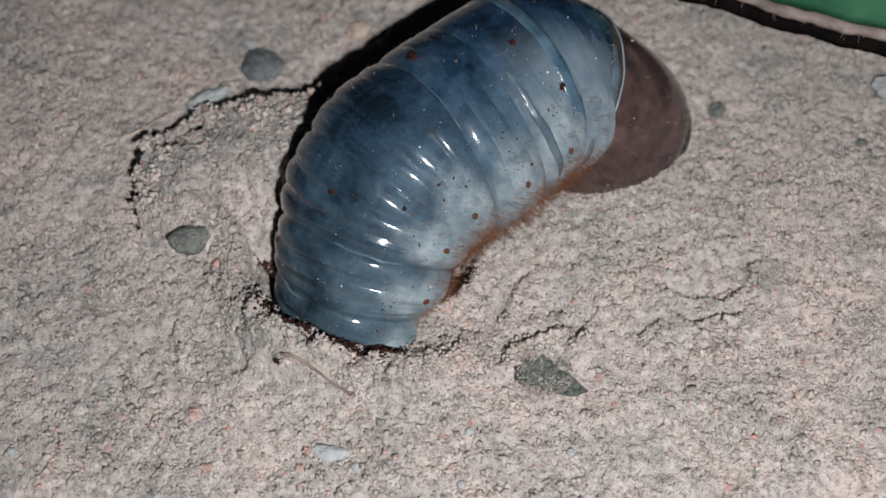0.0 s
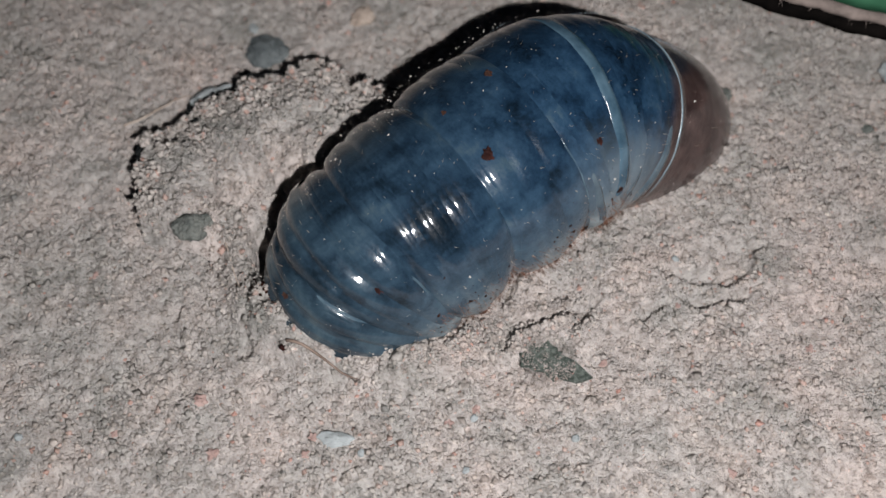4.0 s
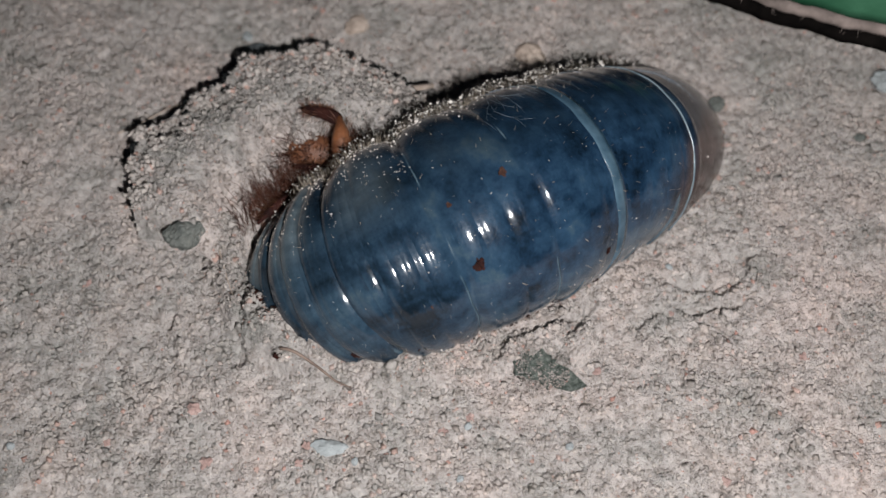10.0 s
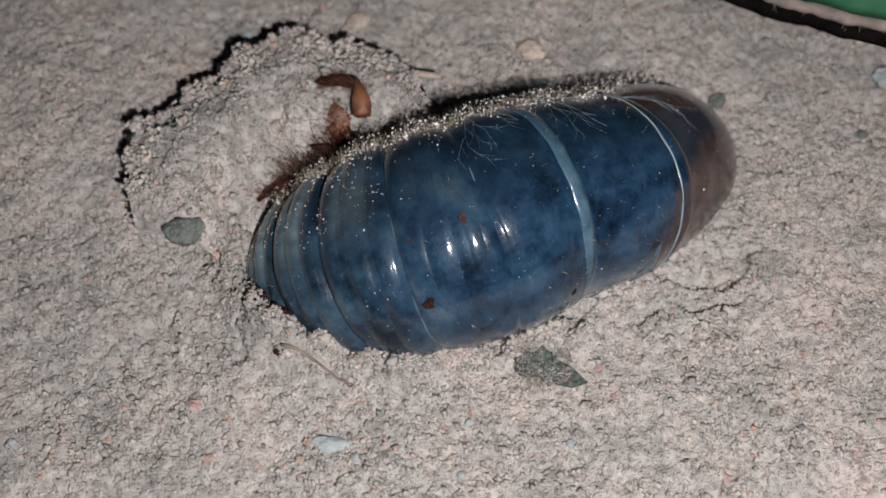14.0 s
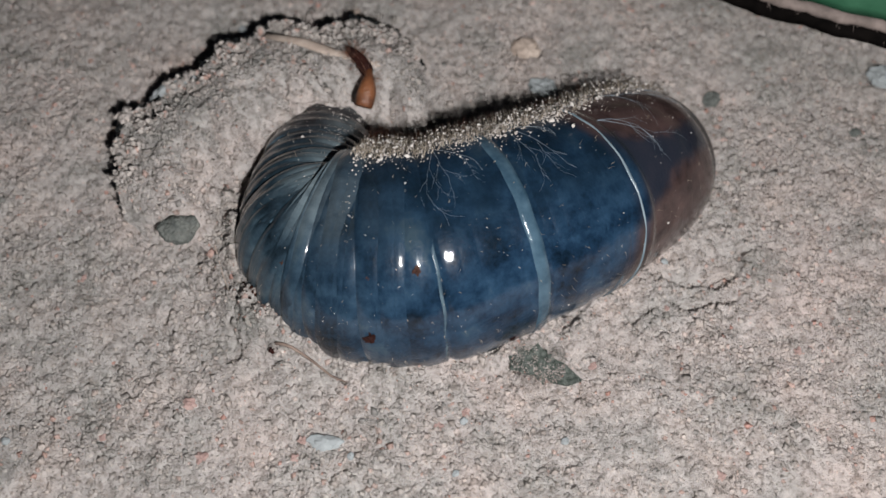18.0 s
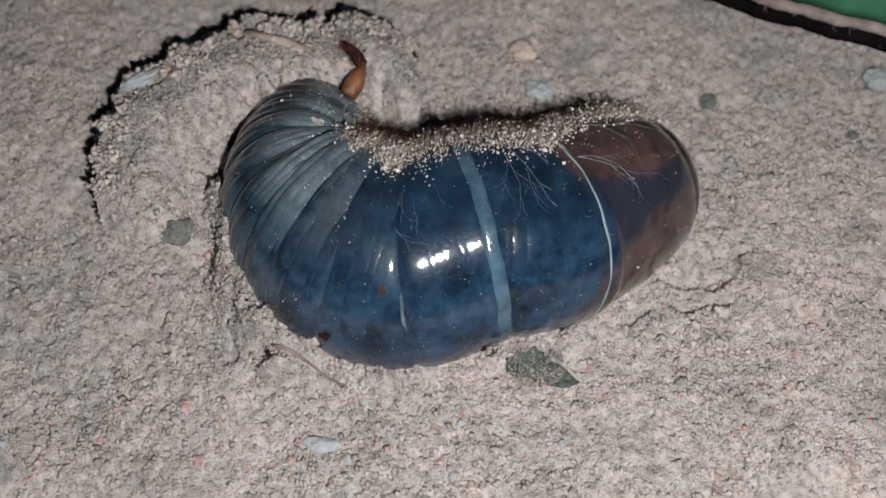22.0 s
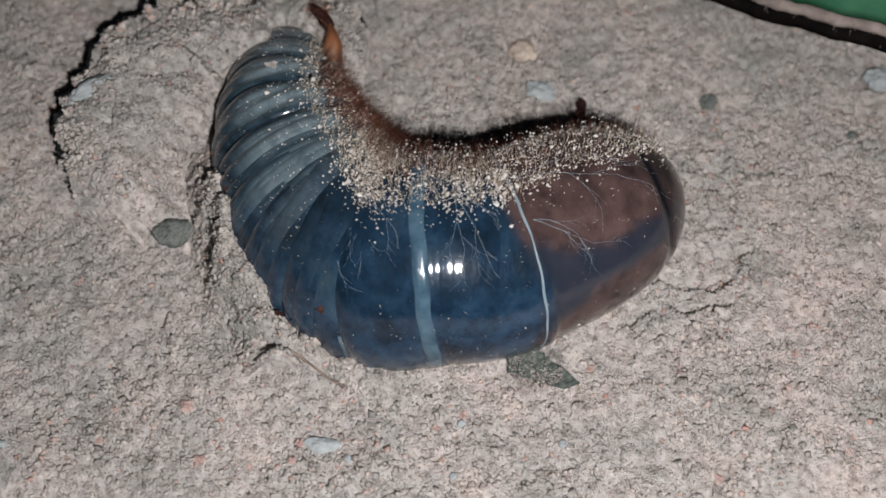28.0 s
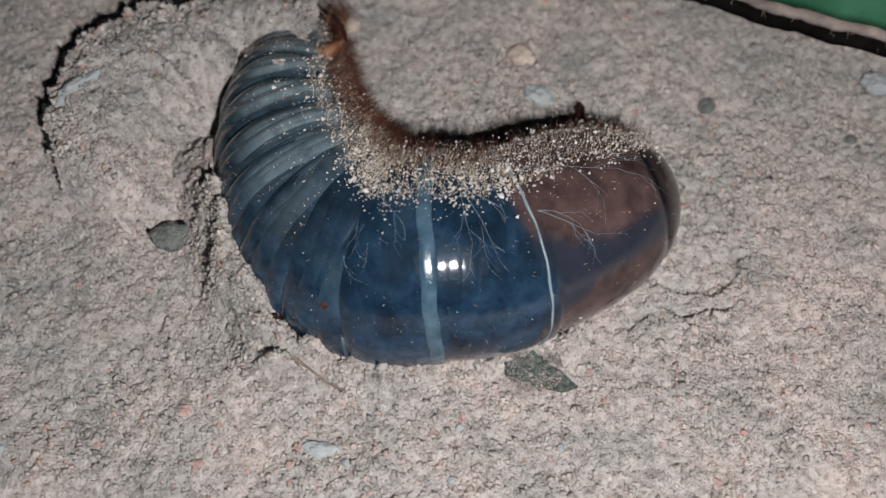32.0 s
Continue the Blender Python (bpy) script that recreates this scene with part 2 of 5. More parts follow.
def crust(x, y):
    """The crumbly relief of dry sand."""
    h = 0.7 * (value_noise(x, y, 5.5, 1) - 0.5) + 0.5 * (value_noise(x, y, 2.2, 2) - 0.5)
    lump = value_noise(x, y, 0.95, 3)
    return h + 0.42 * (lump - 0.5) + 0.36 * (value_noise(x, y, 0.52, 4) - 0.5)


HOLE = [(-10.93, 7.91), (-10.59, -1.66), (-7.18, -0.52), (-3.46, 0.75)]
BERM = [(-19.72, 2.40), (-17.60, -3.34), (-15.33, -8.19), (-10.73, -10.77), (-6.23, -12.03), (-1.12, -11.53), (3.57, -10.36), (10.24, -8.82)]
RIM_LUMPS = [(-15.2, -7.6), (-13.0, -9.6), (-10.2, -11.0), (-6.8, -12.1), (-3.5, -12.4)]
WALL = [(-17.76, 2.67), (-15.80, -4.53), (-14.17, -7.79), (-12.96, -10.51), (-12.37, -11.76)]
HEAP = [(-17.97, -0.65), (-18.73, 3.61), (-18.80, 8.72)]
CRACKS = [[(16.55, -7.40), (19.61, -5.80), (21.92, -6.61), (26.18, -5.53)],
          [(18.19, -5.53), (19.17, -3.34), (22.69, -4.44)],
          [(26.92, -0.80), (25.78, -3.34), (23.95, -4.17)],
          [(4.61, -6.61), (5.68, -3.62), (7.20, -2.22)],
          [(-16.30, -6.61), (-16.98, -9.23), (-16.54, -11.27)],
          [(-23.27, -6.61), (-23.52, -8.19), (-22.21, -10.77)],
          [(4.03, -10.77), (5.51, -8.71), (8.38, -8.19), (10.83, -7.14)],
          [(10.73, -8.71), (12.31, -6.61), (12.95, -4.44)]]


def ground_height(x, y):
    near = smooth(400, 60, np.hypot(x, y))
    h = 1.6 * (value_noise(x, y, 26, 5) - 0.5) * near + crust(x, y) * near
    h = h - 5 * smooth(7.2, 4.8, away(x, y, HOLE))
    h = h + (0.6 + 0.7 * value_noise(x, y, 2.5, 6) + (0.1 + 1.2 * value_noise(x, y, 1.6, 6)) * smooth(3, -4, x) + 1.0 * smooth(-8, -15, x)) * smooth(3.0, 0.4, away(x, y, BERM)) * near
    lump = np.clip(value_noise(x, y, 1.9, 2) * 1.5 - 0.25, 0, 1.2) + 0.5 * value_noise(x, y, 0.7, 5)
    h = h + (1.9 * smooth(-5, -13, x) + 0.4) * lump * np.exp(-(away(x, y, RIM_LUMPS) / 1.25) ** 2)
    for c in CRACKS:
        wobble = 0.8 * (value_noise(x, y, 1.2, 7) - 0.5)
        h = h - 0.9 * smooth(0.5, 0.05, np.abs(away(x, y, c) + wobble))
    # a fine-grained dip in the old surface far behind, and waves of the open ground beyond
    return h + 40 * (value_noise(x, y, 3000, 1) - 0.5) * smooth(300, 4000, np.hypot(x, y))


ICO = np.array([(0, 1, 1.618), (0, 1, -1.618), (0, -1, 1.618), (0, -1, -1.618), (1, 1.618, 0), (1, -1.618, 0), (-1, 1.618, 0),
                (-1, -1.618, 0), (1.618, 0, 1), (-1.618, 0, 1), (1.618, 0, -1), (-1.618, 0, -1)]) / 1.902
ICO_FACES = np.array([f for f in ((a, b, c) for a in range(12) for b in range(a + 1, 12) for c in range(b + 1, 12))
                      if max(np.linalg.norm(ICO[f[0]] - ICO[f[1]]), np.linalg.norm(ICO[f[1]] - ICO[f[2]]), np.linalg.norm(ICO[f[0]] - ICO[f[2]])) < 1.2])
for n_face, f in enumerate(ICO_FACES):
    if np.dot(np.cross(ICO[f[1]] - ICO[f[0]], ICO[f[2]] - ICO[f[0]]), ICO[f[0]]) < 0:
        ICO_FACES[n_face] = f[::-1]


OCTA = np.array([(1, 0, 0), (-1, 0, 0), (0, 1, 0), (0, -1, 0), (0, 0, 1), (0, 0, -1)], float)
OCTA_FACES = np.array([(0, 2, 4), (2, 1, 4), (1, 3, 4), (3, 0, 4), (2, 0, 5), (1, 2, 5), (3, 1, 5), (0, 3, 5)])


def grains_mesh(name, places, sizes, rng, flat=0.8, shape=(OCTA, OCTA_FACES)):
    """Many small angular grains in one mesh."""
    n = len(places)
    q = rng.normal(size=(n, 4))
    q /= np.linalg.norm(q, axis=1)[:, None]
    w, x, y, z = q.T
    rot = np.stack([1 - 2 * (y * y + z * z), 2 * (x * y - w * z), 2 * (x * z + w * y), 2 * (x * y + w * z), 1 - 2 * (x * x + z * z), 2 * (y * z - w * x),
                    2 * (x * z - w * y), 2 * (y * z + w * x), 1 - 2 * (x * x + y * y)], -1).reshape(n, 3, 3)
    base, tris = shape
    c = len(base)
    v = base[None] * rng.uniform(0.6, 1.3, (n, c, 1)) * rng.uniform(0.6, 1.3, (n, 1, 3))
    v = np.einsum("nij,nkj->nki", rot, v) * np.asarray(sizes)[:, None, None]
    v[:, :, 2] *= flat
    v = (v + np.asarray(places)[:, None]) * MM
    f = (tris[None] + c * np.arange(n)[:, None, None]).reshape(-1)
    me = bpy.data.meshes.new(name)
    me.vertices.add(c * n)
    me.vertices.foreach_set("co", v.astype(np.float32).ravel())
    me.loops.add(len(f))
    me.loops.foreach_set("vertex_index", f.astype(np.int32))
    me.polygons.add(len(f) // 3)
    me.polygons.foreach_set("loop_start", np.arange(0, len(f), 3, dtype=np.int32))
    me.update(calc_edges=True)
    me.validate()
    return me


def stone_mesh(name, size, seed, rounds=3, rough=0.3, flat=(1, 1, 1)):
    """A worn stone or clod, about size millimetres long."""
    bm = bmesh.new()
    bmesh.ops.create_icosphere(bm, subdivisions=rounds, radius=0.5)
    for v in bm.verts:
        p = v.co.copy()
        k = 1 + rough * noise.fractal(p * 2.2 + Vector((seed * 3.1, seed, 0)), 0.8, 2.0, 4)
        v.co = Vector((p.x * flat[0], p.y * flat[1], p.z * flat[2])) * k * size * MM
    me = bpy.data.meshes.new(name)
    bm.to_mesh(me)
    bm.free()
    return me


def tube_mesh(name, lines, sides=5):
    """Thin tapered tubes: each line is a list of (point, radius)."""
    verts, faces = [], []
    for line in lines:
        start = len(verts)
        pts = [Vector(p) for p, r in line]
        for i, (p, r) in enumerate(line):
            d = (pts[min(i + 1, len(pts) - 1)] - pts[max(i - 1, 0)]).normalized()
            a = d.orthogonal().normalized()
            b = d.cross(a)
            for k in range(sides):
                t = 2 * math.pi * k / sides
                verts.append(pts[i] + (a * math.cos(t) + b * math.sin(t)) * r)
        for i in range(len(line) - 1):
            for k in range(sides):
                s = start + i * sides
                faces.append((s + k, s + (k + 1) % sides, s + sides + (k + 1) % sides, s + sides + k))
        faces.append(tuple(range(start, start + sides))[::-1])
        faces.append(tuple(range(len(verts) - sides, len(verts))))
    return mesh_of(name, verts, faces)


# ---- ground ----
def axis_lines(lo, hi, step, far):
    mid = np.arange(lo, hi + step, step)
    out = [step]
    while out[-1] < far:
        out.append(out[-1] * 1.45)
    steps = np.cumsum(out)
    return np.concatenate([lo - steps[::-1], mid, hi + steps])


gx, gy = axis_lines(-52, 52, 0.23, 9000), axis_lines(-28, 42, 0.23, 9000)
px, py = np.meshgrid(gx, gy)
ground = part("ground", mesh_of("ground", np.stack([px.ravel(), py.ravel(), ground_height(px, py).ravel()], -1), grid_faces(len(gy), len(gx))), SAND)
tagged(ground, "dry beige crumbly sand with cracks and grit", "ground", kind="structure")

rng = np.random.RandomState(3)
cell = 0.255
px, py = np.meshgrid(np.arange(-50, 50, cell), np.arange(-26, 38, cell))
px, py = (px + rng.uniform(-0.5, 0.5, px.shape) * cell).ravel(), (py + rng.uniform(-0.5, 0.5, py.shape) * cell).ravel()
keep = (away(px, py, HOLE) > 4.6) & (np.abs(px) < 41 + 0.25 * py)
px, py = px[keep], py[keep]
size = np.minimum(0.128 * np.exp(rng.normal(0, 0.55, len(px))), 0.38) * (0.75 + 0.5 * value_noise(px, py, 7, 6))
grains = part("sand_grains", grains_mesh("sand_grains", np.stack([px, py, ground_height(px, py) + 0.1 * size], -1), size, rng), GRAIN)
tagged(grains, "loose beige and pinkish sand grains on the ground", "sand", kind="stuff")

# crumbs heaped along the rim of the burrow
k = rng.uniform(0, len(BERM) - 1.001, 1700)
line = np.array(BERM)
i = k.astype(int)
spot = line[i] + (line[i + 1] - line[i]) * (k - i)[:, None] + rng.normal(0, 0.8, (1700, 2))
size = 0.19 * np.exp(rng.normal(0, 0.4, 1700))
crumbs = part("rim_crumbs", grains_mesh("rim_crumbs", np.column_stack([spot, ground_height(spot[:, 0], spot[:, 1]) + 0.35 * size]), size, rng), GRAIN)
tagged(crumbs, "crumbs of pale sand heaped along the burrow rim", "sand", kind="stuff")

# dark red-brown grains in the gap between the rim and the grub
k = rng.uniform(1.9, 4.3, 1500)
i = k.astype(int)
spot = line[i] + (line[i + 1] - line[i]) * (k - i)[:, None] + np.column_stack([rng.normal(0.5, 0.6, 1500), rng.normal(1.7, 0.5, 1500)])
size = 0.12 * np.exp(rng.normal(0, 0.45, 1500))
rim_dark_grains = part("rim_dark_grains", grains_mesh("rim_dark_grains", np.column_stack([spot, np.maximum(ground_height(spot[:, 0], spot[:, 1]), -1.0) + 0.3]), size, rng), DARK_BROWN)
tagged(rim_dark_grains, "dark red-brown grains in the gap along the burrow rim", "soil", kind="stuff")

# dark rust-red grains behind the grub, coloured to mimic bristles lying in shade
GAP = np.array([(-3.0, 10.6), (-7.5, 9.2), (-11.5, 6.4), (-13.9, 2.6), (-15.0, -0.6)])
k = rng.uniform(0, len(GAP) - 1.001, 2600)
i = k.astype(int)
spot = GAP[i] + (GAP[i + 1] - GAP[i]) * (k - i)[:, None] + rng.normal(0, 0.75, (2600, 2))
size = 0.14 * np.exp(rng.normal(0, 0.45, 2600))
far_shade = part("gap_shade", grains_mesh("gap_shade", np.column_stack([spot, np.maximum(ground_height(spot[:, 0], spot[:, 1]), -2.2) + 0.8]), size, rng), RED_SHADE)
tagged(far_shade, "dark rust-red grains imitating shaded bristles in the gap behind the grub", "soil", kind="stuff")

# larger crumbs that lie about the burrow, each on its own
def crumb_mesh(seed):
    """A crumb: small grains caked together, about 1 mm."""
    r = np.random.RandomState(seed)
    spots = r.normal(0, 1, (46, 3))
    spots = spots / np.linalg.norm(spots, axis=1)[:, None] * r.uniform(0.15, 0.48, (46, 1)) * [1, 0.85, 0.7]
    return grains_mesh("sand_crumb", spots, r.uniform(0.1, 0.2, 46), r, 1.0)


CRUMBS = [crumb_mesh(60 + k) for k in range(6)]
for n_crumb in range(110):
    a = rng.uniform(0, len(BERM) - 1.001) if n_crumb < 70 else rng.uniform(0, 1)
    if n_crumb < 70:
        x, y = line[int(a)] + (line[int(a) + 1] - line[int(a)]) * (a % 1) + rng.normal(0, 1.3, 2)
    else:
        x, y = rng.uniform(-38, 38), rng.uniform(-20, 26)
        if away(np.float64(x), np.float64(y), HOLE) < 9:
            continue
    w = rng.uniform(0.55, 1.5) if n_crumb < 70 else rng.uniform(0.5, 1.0)
    crumb = part("sand_crumb", CRUMBS[n_crumb % 6], GRAIN)
    crumb.matrix_world = pose(x * MM, y * MM, (float(ground_height(np.float64(x), np.float64(y))) + 0.22 * w) * MM, 0, 0, rng.uniform(0, 360)) @ Matrix.Diagonal((w, w, w, 1))
    tagged(crumb, "crumb of caked beige sand by the burrow" if n_crumb < 70 else "crumb of caked beige sand on the ground", "sand crumb", "sand crumbs")

# ---- clods that the grub pushes up ----
CLODS = []


def sand_clod(turn, width, seed):
    """A plate of caked sand; its lip lies at the origin and faces +x, the rest slopes back along -x."""
    rng = np.random.RandomState(seed)
    u, v = np.meshgrid(np.linspace(0, 1, 46), np.linspace(-1, 1, 2 * int(width * 2.2)))
    edge = 2.4 * (value_noise(v * width / 2, 0 * v, 3.2, seed) - 0.5) + 0.8 * (value_noise(v * width / 2, 0 * v + 9, 0.9, seed + 1) - 0.5)
    edge = edge - 3.4 * v * v - 1.7
    back = 10.5
    x = edge - u * back
    y = v * width / 2
    top = 1.2 + 1.0 * value_noise(v * width / 2, 0 * v + 4, 3.0, seed + 2) + 1.4 * smooth(0, 0.45, u) - 4.2 * smooth(0.5, 1, u) - 2.0 * smooth(0.72, 1.0, np.abs(v))
    z = top + crust(x + 31 * seed, y + 17 * seed)
    verts = np.stack([x, y, z], -1).reshape(-1, 3)
    faces = [tuple(f) for f in grid_faces(*u.shape)[:, ::-1]]
    # the lip and the sides go down into the ground, cut under at the front
    n, m = u.shape
    skirt = verts.reshape(n, m, 3)[:, 0].copy()
    mid = skirt.copy()
    mid[:, 0] -= 0.7 + 0.5 * rng.rand(n)
    mid[:, 2] -= 0.8
    low = mid.copy()
    low[:, 0] -= 0.8
    low[:, 2] = -4
    start = len(verts)
    verts = np.concatenate([verts, mid, low])
    for r in range(n - 1):
        faces.append((r * m, (r + 1) * m, start + r + 1, start + r))
        faces.append((start + r, start + r + 1, start + n + r + 1, start + n + r))
    ob = part("sand_clod", mesh_of("sand_clod", verts, faces), SAND)
    tagged(ob, "caked clod of beige sand pushed up beside the grub", "sand clod", "clods of the mound")
    count = int(width * 190)
    a, b = rng.rand(count) ** 0.9, rng.uniform(-0.95, 0.95, count)
    row, col = ((b + 1) / 2 * (n - 1)).astype(int), (a * (m - 1)).astype(int)
    places = verts[row * m + col] + rng.normal(0, 0.12, (count, 3))
    size = np.minimum(0.135 * np.exp(rng.normal(0, 0.55, count)), 0.4)
    g = part("loose_sand", grains_mesh("loose_sand", places, size, rng), GRAIN, ob)
    tagged(g, kind="stuff")
    # near-black grains along the lip imitate the shade inside the crack
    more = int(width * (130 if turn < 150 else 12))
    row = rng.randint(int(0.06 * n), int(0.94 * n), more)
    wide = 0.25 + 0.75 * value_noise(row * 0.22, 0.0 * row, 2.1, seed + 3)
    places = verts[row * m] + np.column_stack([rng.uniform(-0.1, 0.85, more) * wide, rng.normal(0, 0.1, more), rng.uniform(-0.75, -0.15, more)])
    tagged(part("crack_shade_grains", grains_mesh("crack_shade_grains", places, 0.16 * np.exp(rng.normal(0, 0.4, more)), rng), CRACK_SHADE, ob, "near-black grains imitating shade in the crack along the clod"), kind="stuff")
    for _ in range(int(width * 1.6)):
        row = rng.randint(int(0.1 * n), int(0.9 * n))
        at = verts[row * m + int(rng.rand() ** 2 * 14)]
        w = rng.uniform(0.9, 2.3)
        crumb = part("crumb", CRUMBS[rng.randint(6)], GRAIN, ob)
        crumb.matrix_local = pose(at[0] * MM, at[1] * MM, (at[2] + 0.1 * w) * MM, rng.uniform(0, 90), 0, rng.uniform(0, 360)) @ Matrix.Diagonal((w, w, w, 1))
    CLODS.append((ob, turn))


for n_clod, (turn, width) in enumerate(((160, 16), (140, 13), (125, 12), (112, 12), (100, 13), (88, 14))):
    sand_clod(turn, width, n_clod + 1)

# the heap beside the grub's neck, which swells up as it digs
def sand_mound():
    rng = np.random.RandomState(21)
    u, v = np.meshgrid(np.arange(-31, -8, 0.24), np.arange(-13, 22, 0.24))

    def height(x, y):
        wx, wy = x + 1.6 * (value_noise(x, y, 3.1, 5) - 0.5), y + 1.6 * (value_noise(x, y, 3.1, 6) - 0.5)
        h = 5.2 * np.exp(-(away(wx, wy, HEAP) / 3.7) ** 2)
        h = np.maximum(h, (7.8 - 2.6 * smooth(-6, -10.5, wy) + 2.6 * (value_noise(x, y, 2.0, 2) - 0.5)) * np.exp(-(away(wx, wy, WALL) / (2.5 + 0.9 * smooth(0, -2, wx + 15.6 - 0.42 * np.clip(-wy - 4, -7, 8)))) ** 2))
        return h - 2.2 + crust(x + 40, y) + 0.5 * (value_noise(x, y, 1.3, 1) - 0.5)

    ob = part("sand_mound", mesh_of("sand_mound", np.stack([u.ravel(), v.ravel(), height(u, v).ravel()], -1), grid_faces(*u.shape)), SAND)
    x, y = rng.uniform(-30.5, -8.5, 11000), rng.uniform(-12.5, 21.5, 11000)
    line = np.array(WALL)
    k = rng.uniform(0, len(WALL) - 1.001, 9000)
    i = k.astype(int)
    spot = line[i] + (line[i + 1] - line[i]) * (k - i)[:, None] + rng.normal(0, 1.7, (9000, 2))
    x, y = np.concatenate([x, np.clip(spot[:, 0], -30.5, -8.5)]), np.concatenate([y, np.clip(spot[:, 1], -12.5, 21.5)])
    keep = height(x, y) > -1.2
    x, y = x[keep], y[keep]
    size = np.minimum(0.13 * np.exp(rng.normal(0, 0.55, len(x))), 0.4)
    tagged(part("loose_sand", grains_mesh("loose_sand", np.stack([x, y, height(x, y) + 0.1 * size], -1), size, rng), GRAIN, ob), kind="stuff")
    return tagged(ob, "mound of crumbly beige sand pressed up beside the grub", "sand mound")


mound = sand_mound()

# ---- the grub ----
grub = new("beetle_grub")
tagged(grub, "fat glossy blue-grey beetle grub with a brown tail, digging into sand", "beetle grub")
# radius at each ring border, from the tail's end forward, and the length of each ring between
RADII = [3.0, 8.4, 8.85, 9.2, 9.15, 8.8, 8.3, 7.5, 6.7, 6.2, 5.7, 5.2, 4.6]
LENGTHS = [16.2, 9.6, 8.4, 8.2, 7.0, 6.2, 5.4, 4.7, 4.2, 3.8, 3.5, 3.3]
STARTS = np.concatenate([[0], np.cumsum(LENGTHS)])
# depth of the crease at each border, and of the two lesser creases across each ring
CREASE = [0, 0.04, 0.06, 0.38, 0.66, 0.74, 0.76, 0.74, 0.68, 0.60, 0.52, 0.44, 0.3]
LESSER = [0, 0, 0.03, 0.13, 0.26, 0.38, 0.40, 0.36, 0.30, 0.24, 0.18, 0.1]
FOLDS = []


def ring_of(far):
    """The ring, counted with its fraction, at that distance from the tail's end."""
    return np.interp(far, STARTS, np.arange(13))


def skin_point(far, th):
    """Point of the skin of the straight body, at far from the tail's end and th round it (0 back, +90 the flank seen first)."""
    far, th = np.broadcast_arrays(np.asarray(far, float), np.asarray(th, float))
    b = ring_of(far)
    n = np.clip(b.astype(int), 0, 11)
    f = b - n
    r = np.interp(b, np.arange(13), RADII)
    k = np.clip(1 - far / LENGTHS[0], 0, 1)
    end = RADII[1] * np.sqrt(np.clip(1 - k ** 3.0, 0, 1)) * (1 - 0.035 * np.exp(-((k - 0.72) / 0.025) ** 2)) * 0.985
    r = np.where(far < LENGTHS[0], end, r) * (1 + 0.02 * np.cos(th))
    # creases between the rings, bent a little round the body
    sway = 0.45 * np.sin(2 * th + 0.5) + 0.22 * np.sin(5 * th + 1.3 * n)
    for step in (0, 1):
        gap = far - STARTS[n + step] + 0.35 * sway
        r = r - np.array(CREASE)[n + step] * (0.62 * np.exp(-(gap / 0.34) ** 2) + 0.55 * np.exp(-(gap / 1.3) ** 2)) * np.where(b > 1.02, 1, 0)
    on_back = smooth(-0.5, 0.25, np.cos(th))
    for share in (0.36, 0.68):
        gap = far - STARTS[n] - share * (STARTS[n + 1] - STARTS[n]) - 0.6 * sway
        r = r - np.array(LESSER)[n] * on_back * (0.7 * np.exp(-(gap / 0.36) ** 2) + 0.45 * np.exp(-(gap / 0.9) ** 2))
    # swollen flanks
    swell = np.exp(-((np.abs(th) - 1.68) / 0.40) ** 2) * np.sin(np.pi * f) ** 1.4 * np.where(th > 0, 0.85, 0.30) * smooth(1.0, 1.6, b)
    r = r + swell * np.where(n > 8, 0.5, 1)
    # the hind rings lap over what follows
    for at in (LENGTHS[0], STARTS[2]):
        r = r + 0.10 * smooth(at - 0.02, at + 0.12, far) * smooth(at + 3.0, at + 0.3, far)
    r = r * (1 + 0.010 * np.sin(3 * th + 0.16 * far) + 0.006 * np.sin(2 * th + 0.42 * far))
    return np.stack([r * np.sin(th), -far, r * np.cos(th)], -1)


def on_skin(far, degrees):
    return Vector(skin_point(np.float64(far), np.float64(radians(degrees))))


def fold_of(far):
    """The fold of skin that lies at that distance from the tail's end."""
    return min(FOLDS, key=lambda fold: max(fold[2] - far, far - fold[3], 0))


def bristles_mesh(lo_far, hi_far, middle, count, rng, lo, hi, length, thick=1.0):
    """Thin three-sided hairs standing on the skin."""
    verts, faces = [], []
    for _ in range(count):
        d = rng.uniform(lo, hi)
        p = on_skin(rng.uniform(lo_far, hi_far), d) + Vector((0, middle, 0))
        out = Vector((p.x, 0, p.z)).normalized()
        out = (out + Vector(rng.normal(0, 0.28, 3)) + Vector((0, 0.25, 0))).normalized()
        side = out.orthogonal().normalized()
        r = rng.uniform(0.010, 0.021) * thick
        b = len(verts)
        for k in range(3):
            verts.append(p - out * 0.1 + Matrix.Rotation(k * 2.094, 3, out) @ side * r)
        verts.append(p + out * length * rng.uniform(0.4, 1.25))
        faces += [(b, b + 1, b + 3), (b + 1, b + 2, b + 3), (b + 2, b, b + 3)]
    return mesh_of("bristles", verts, faces)


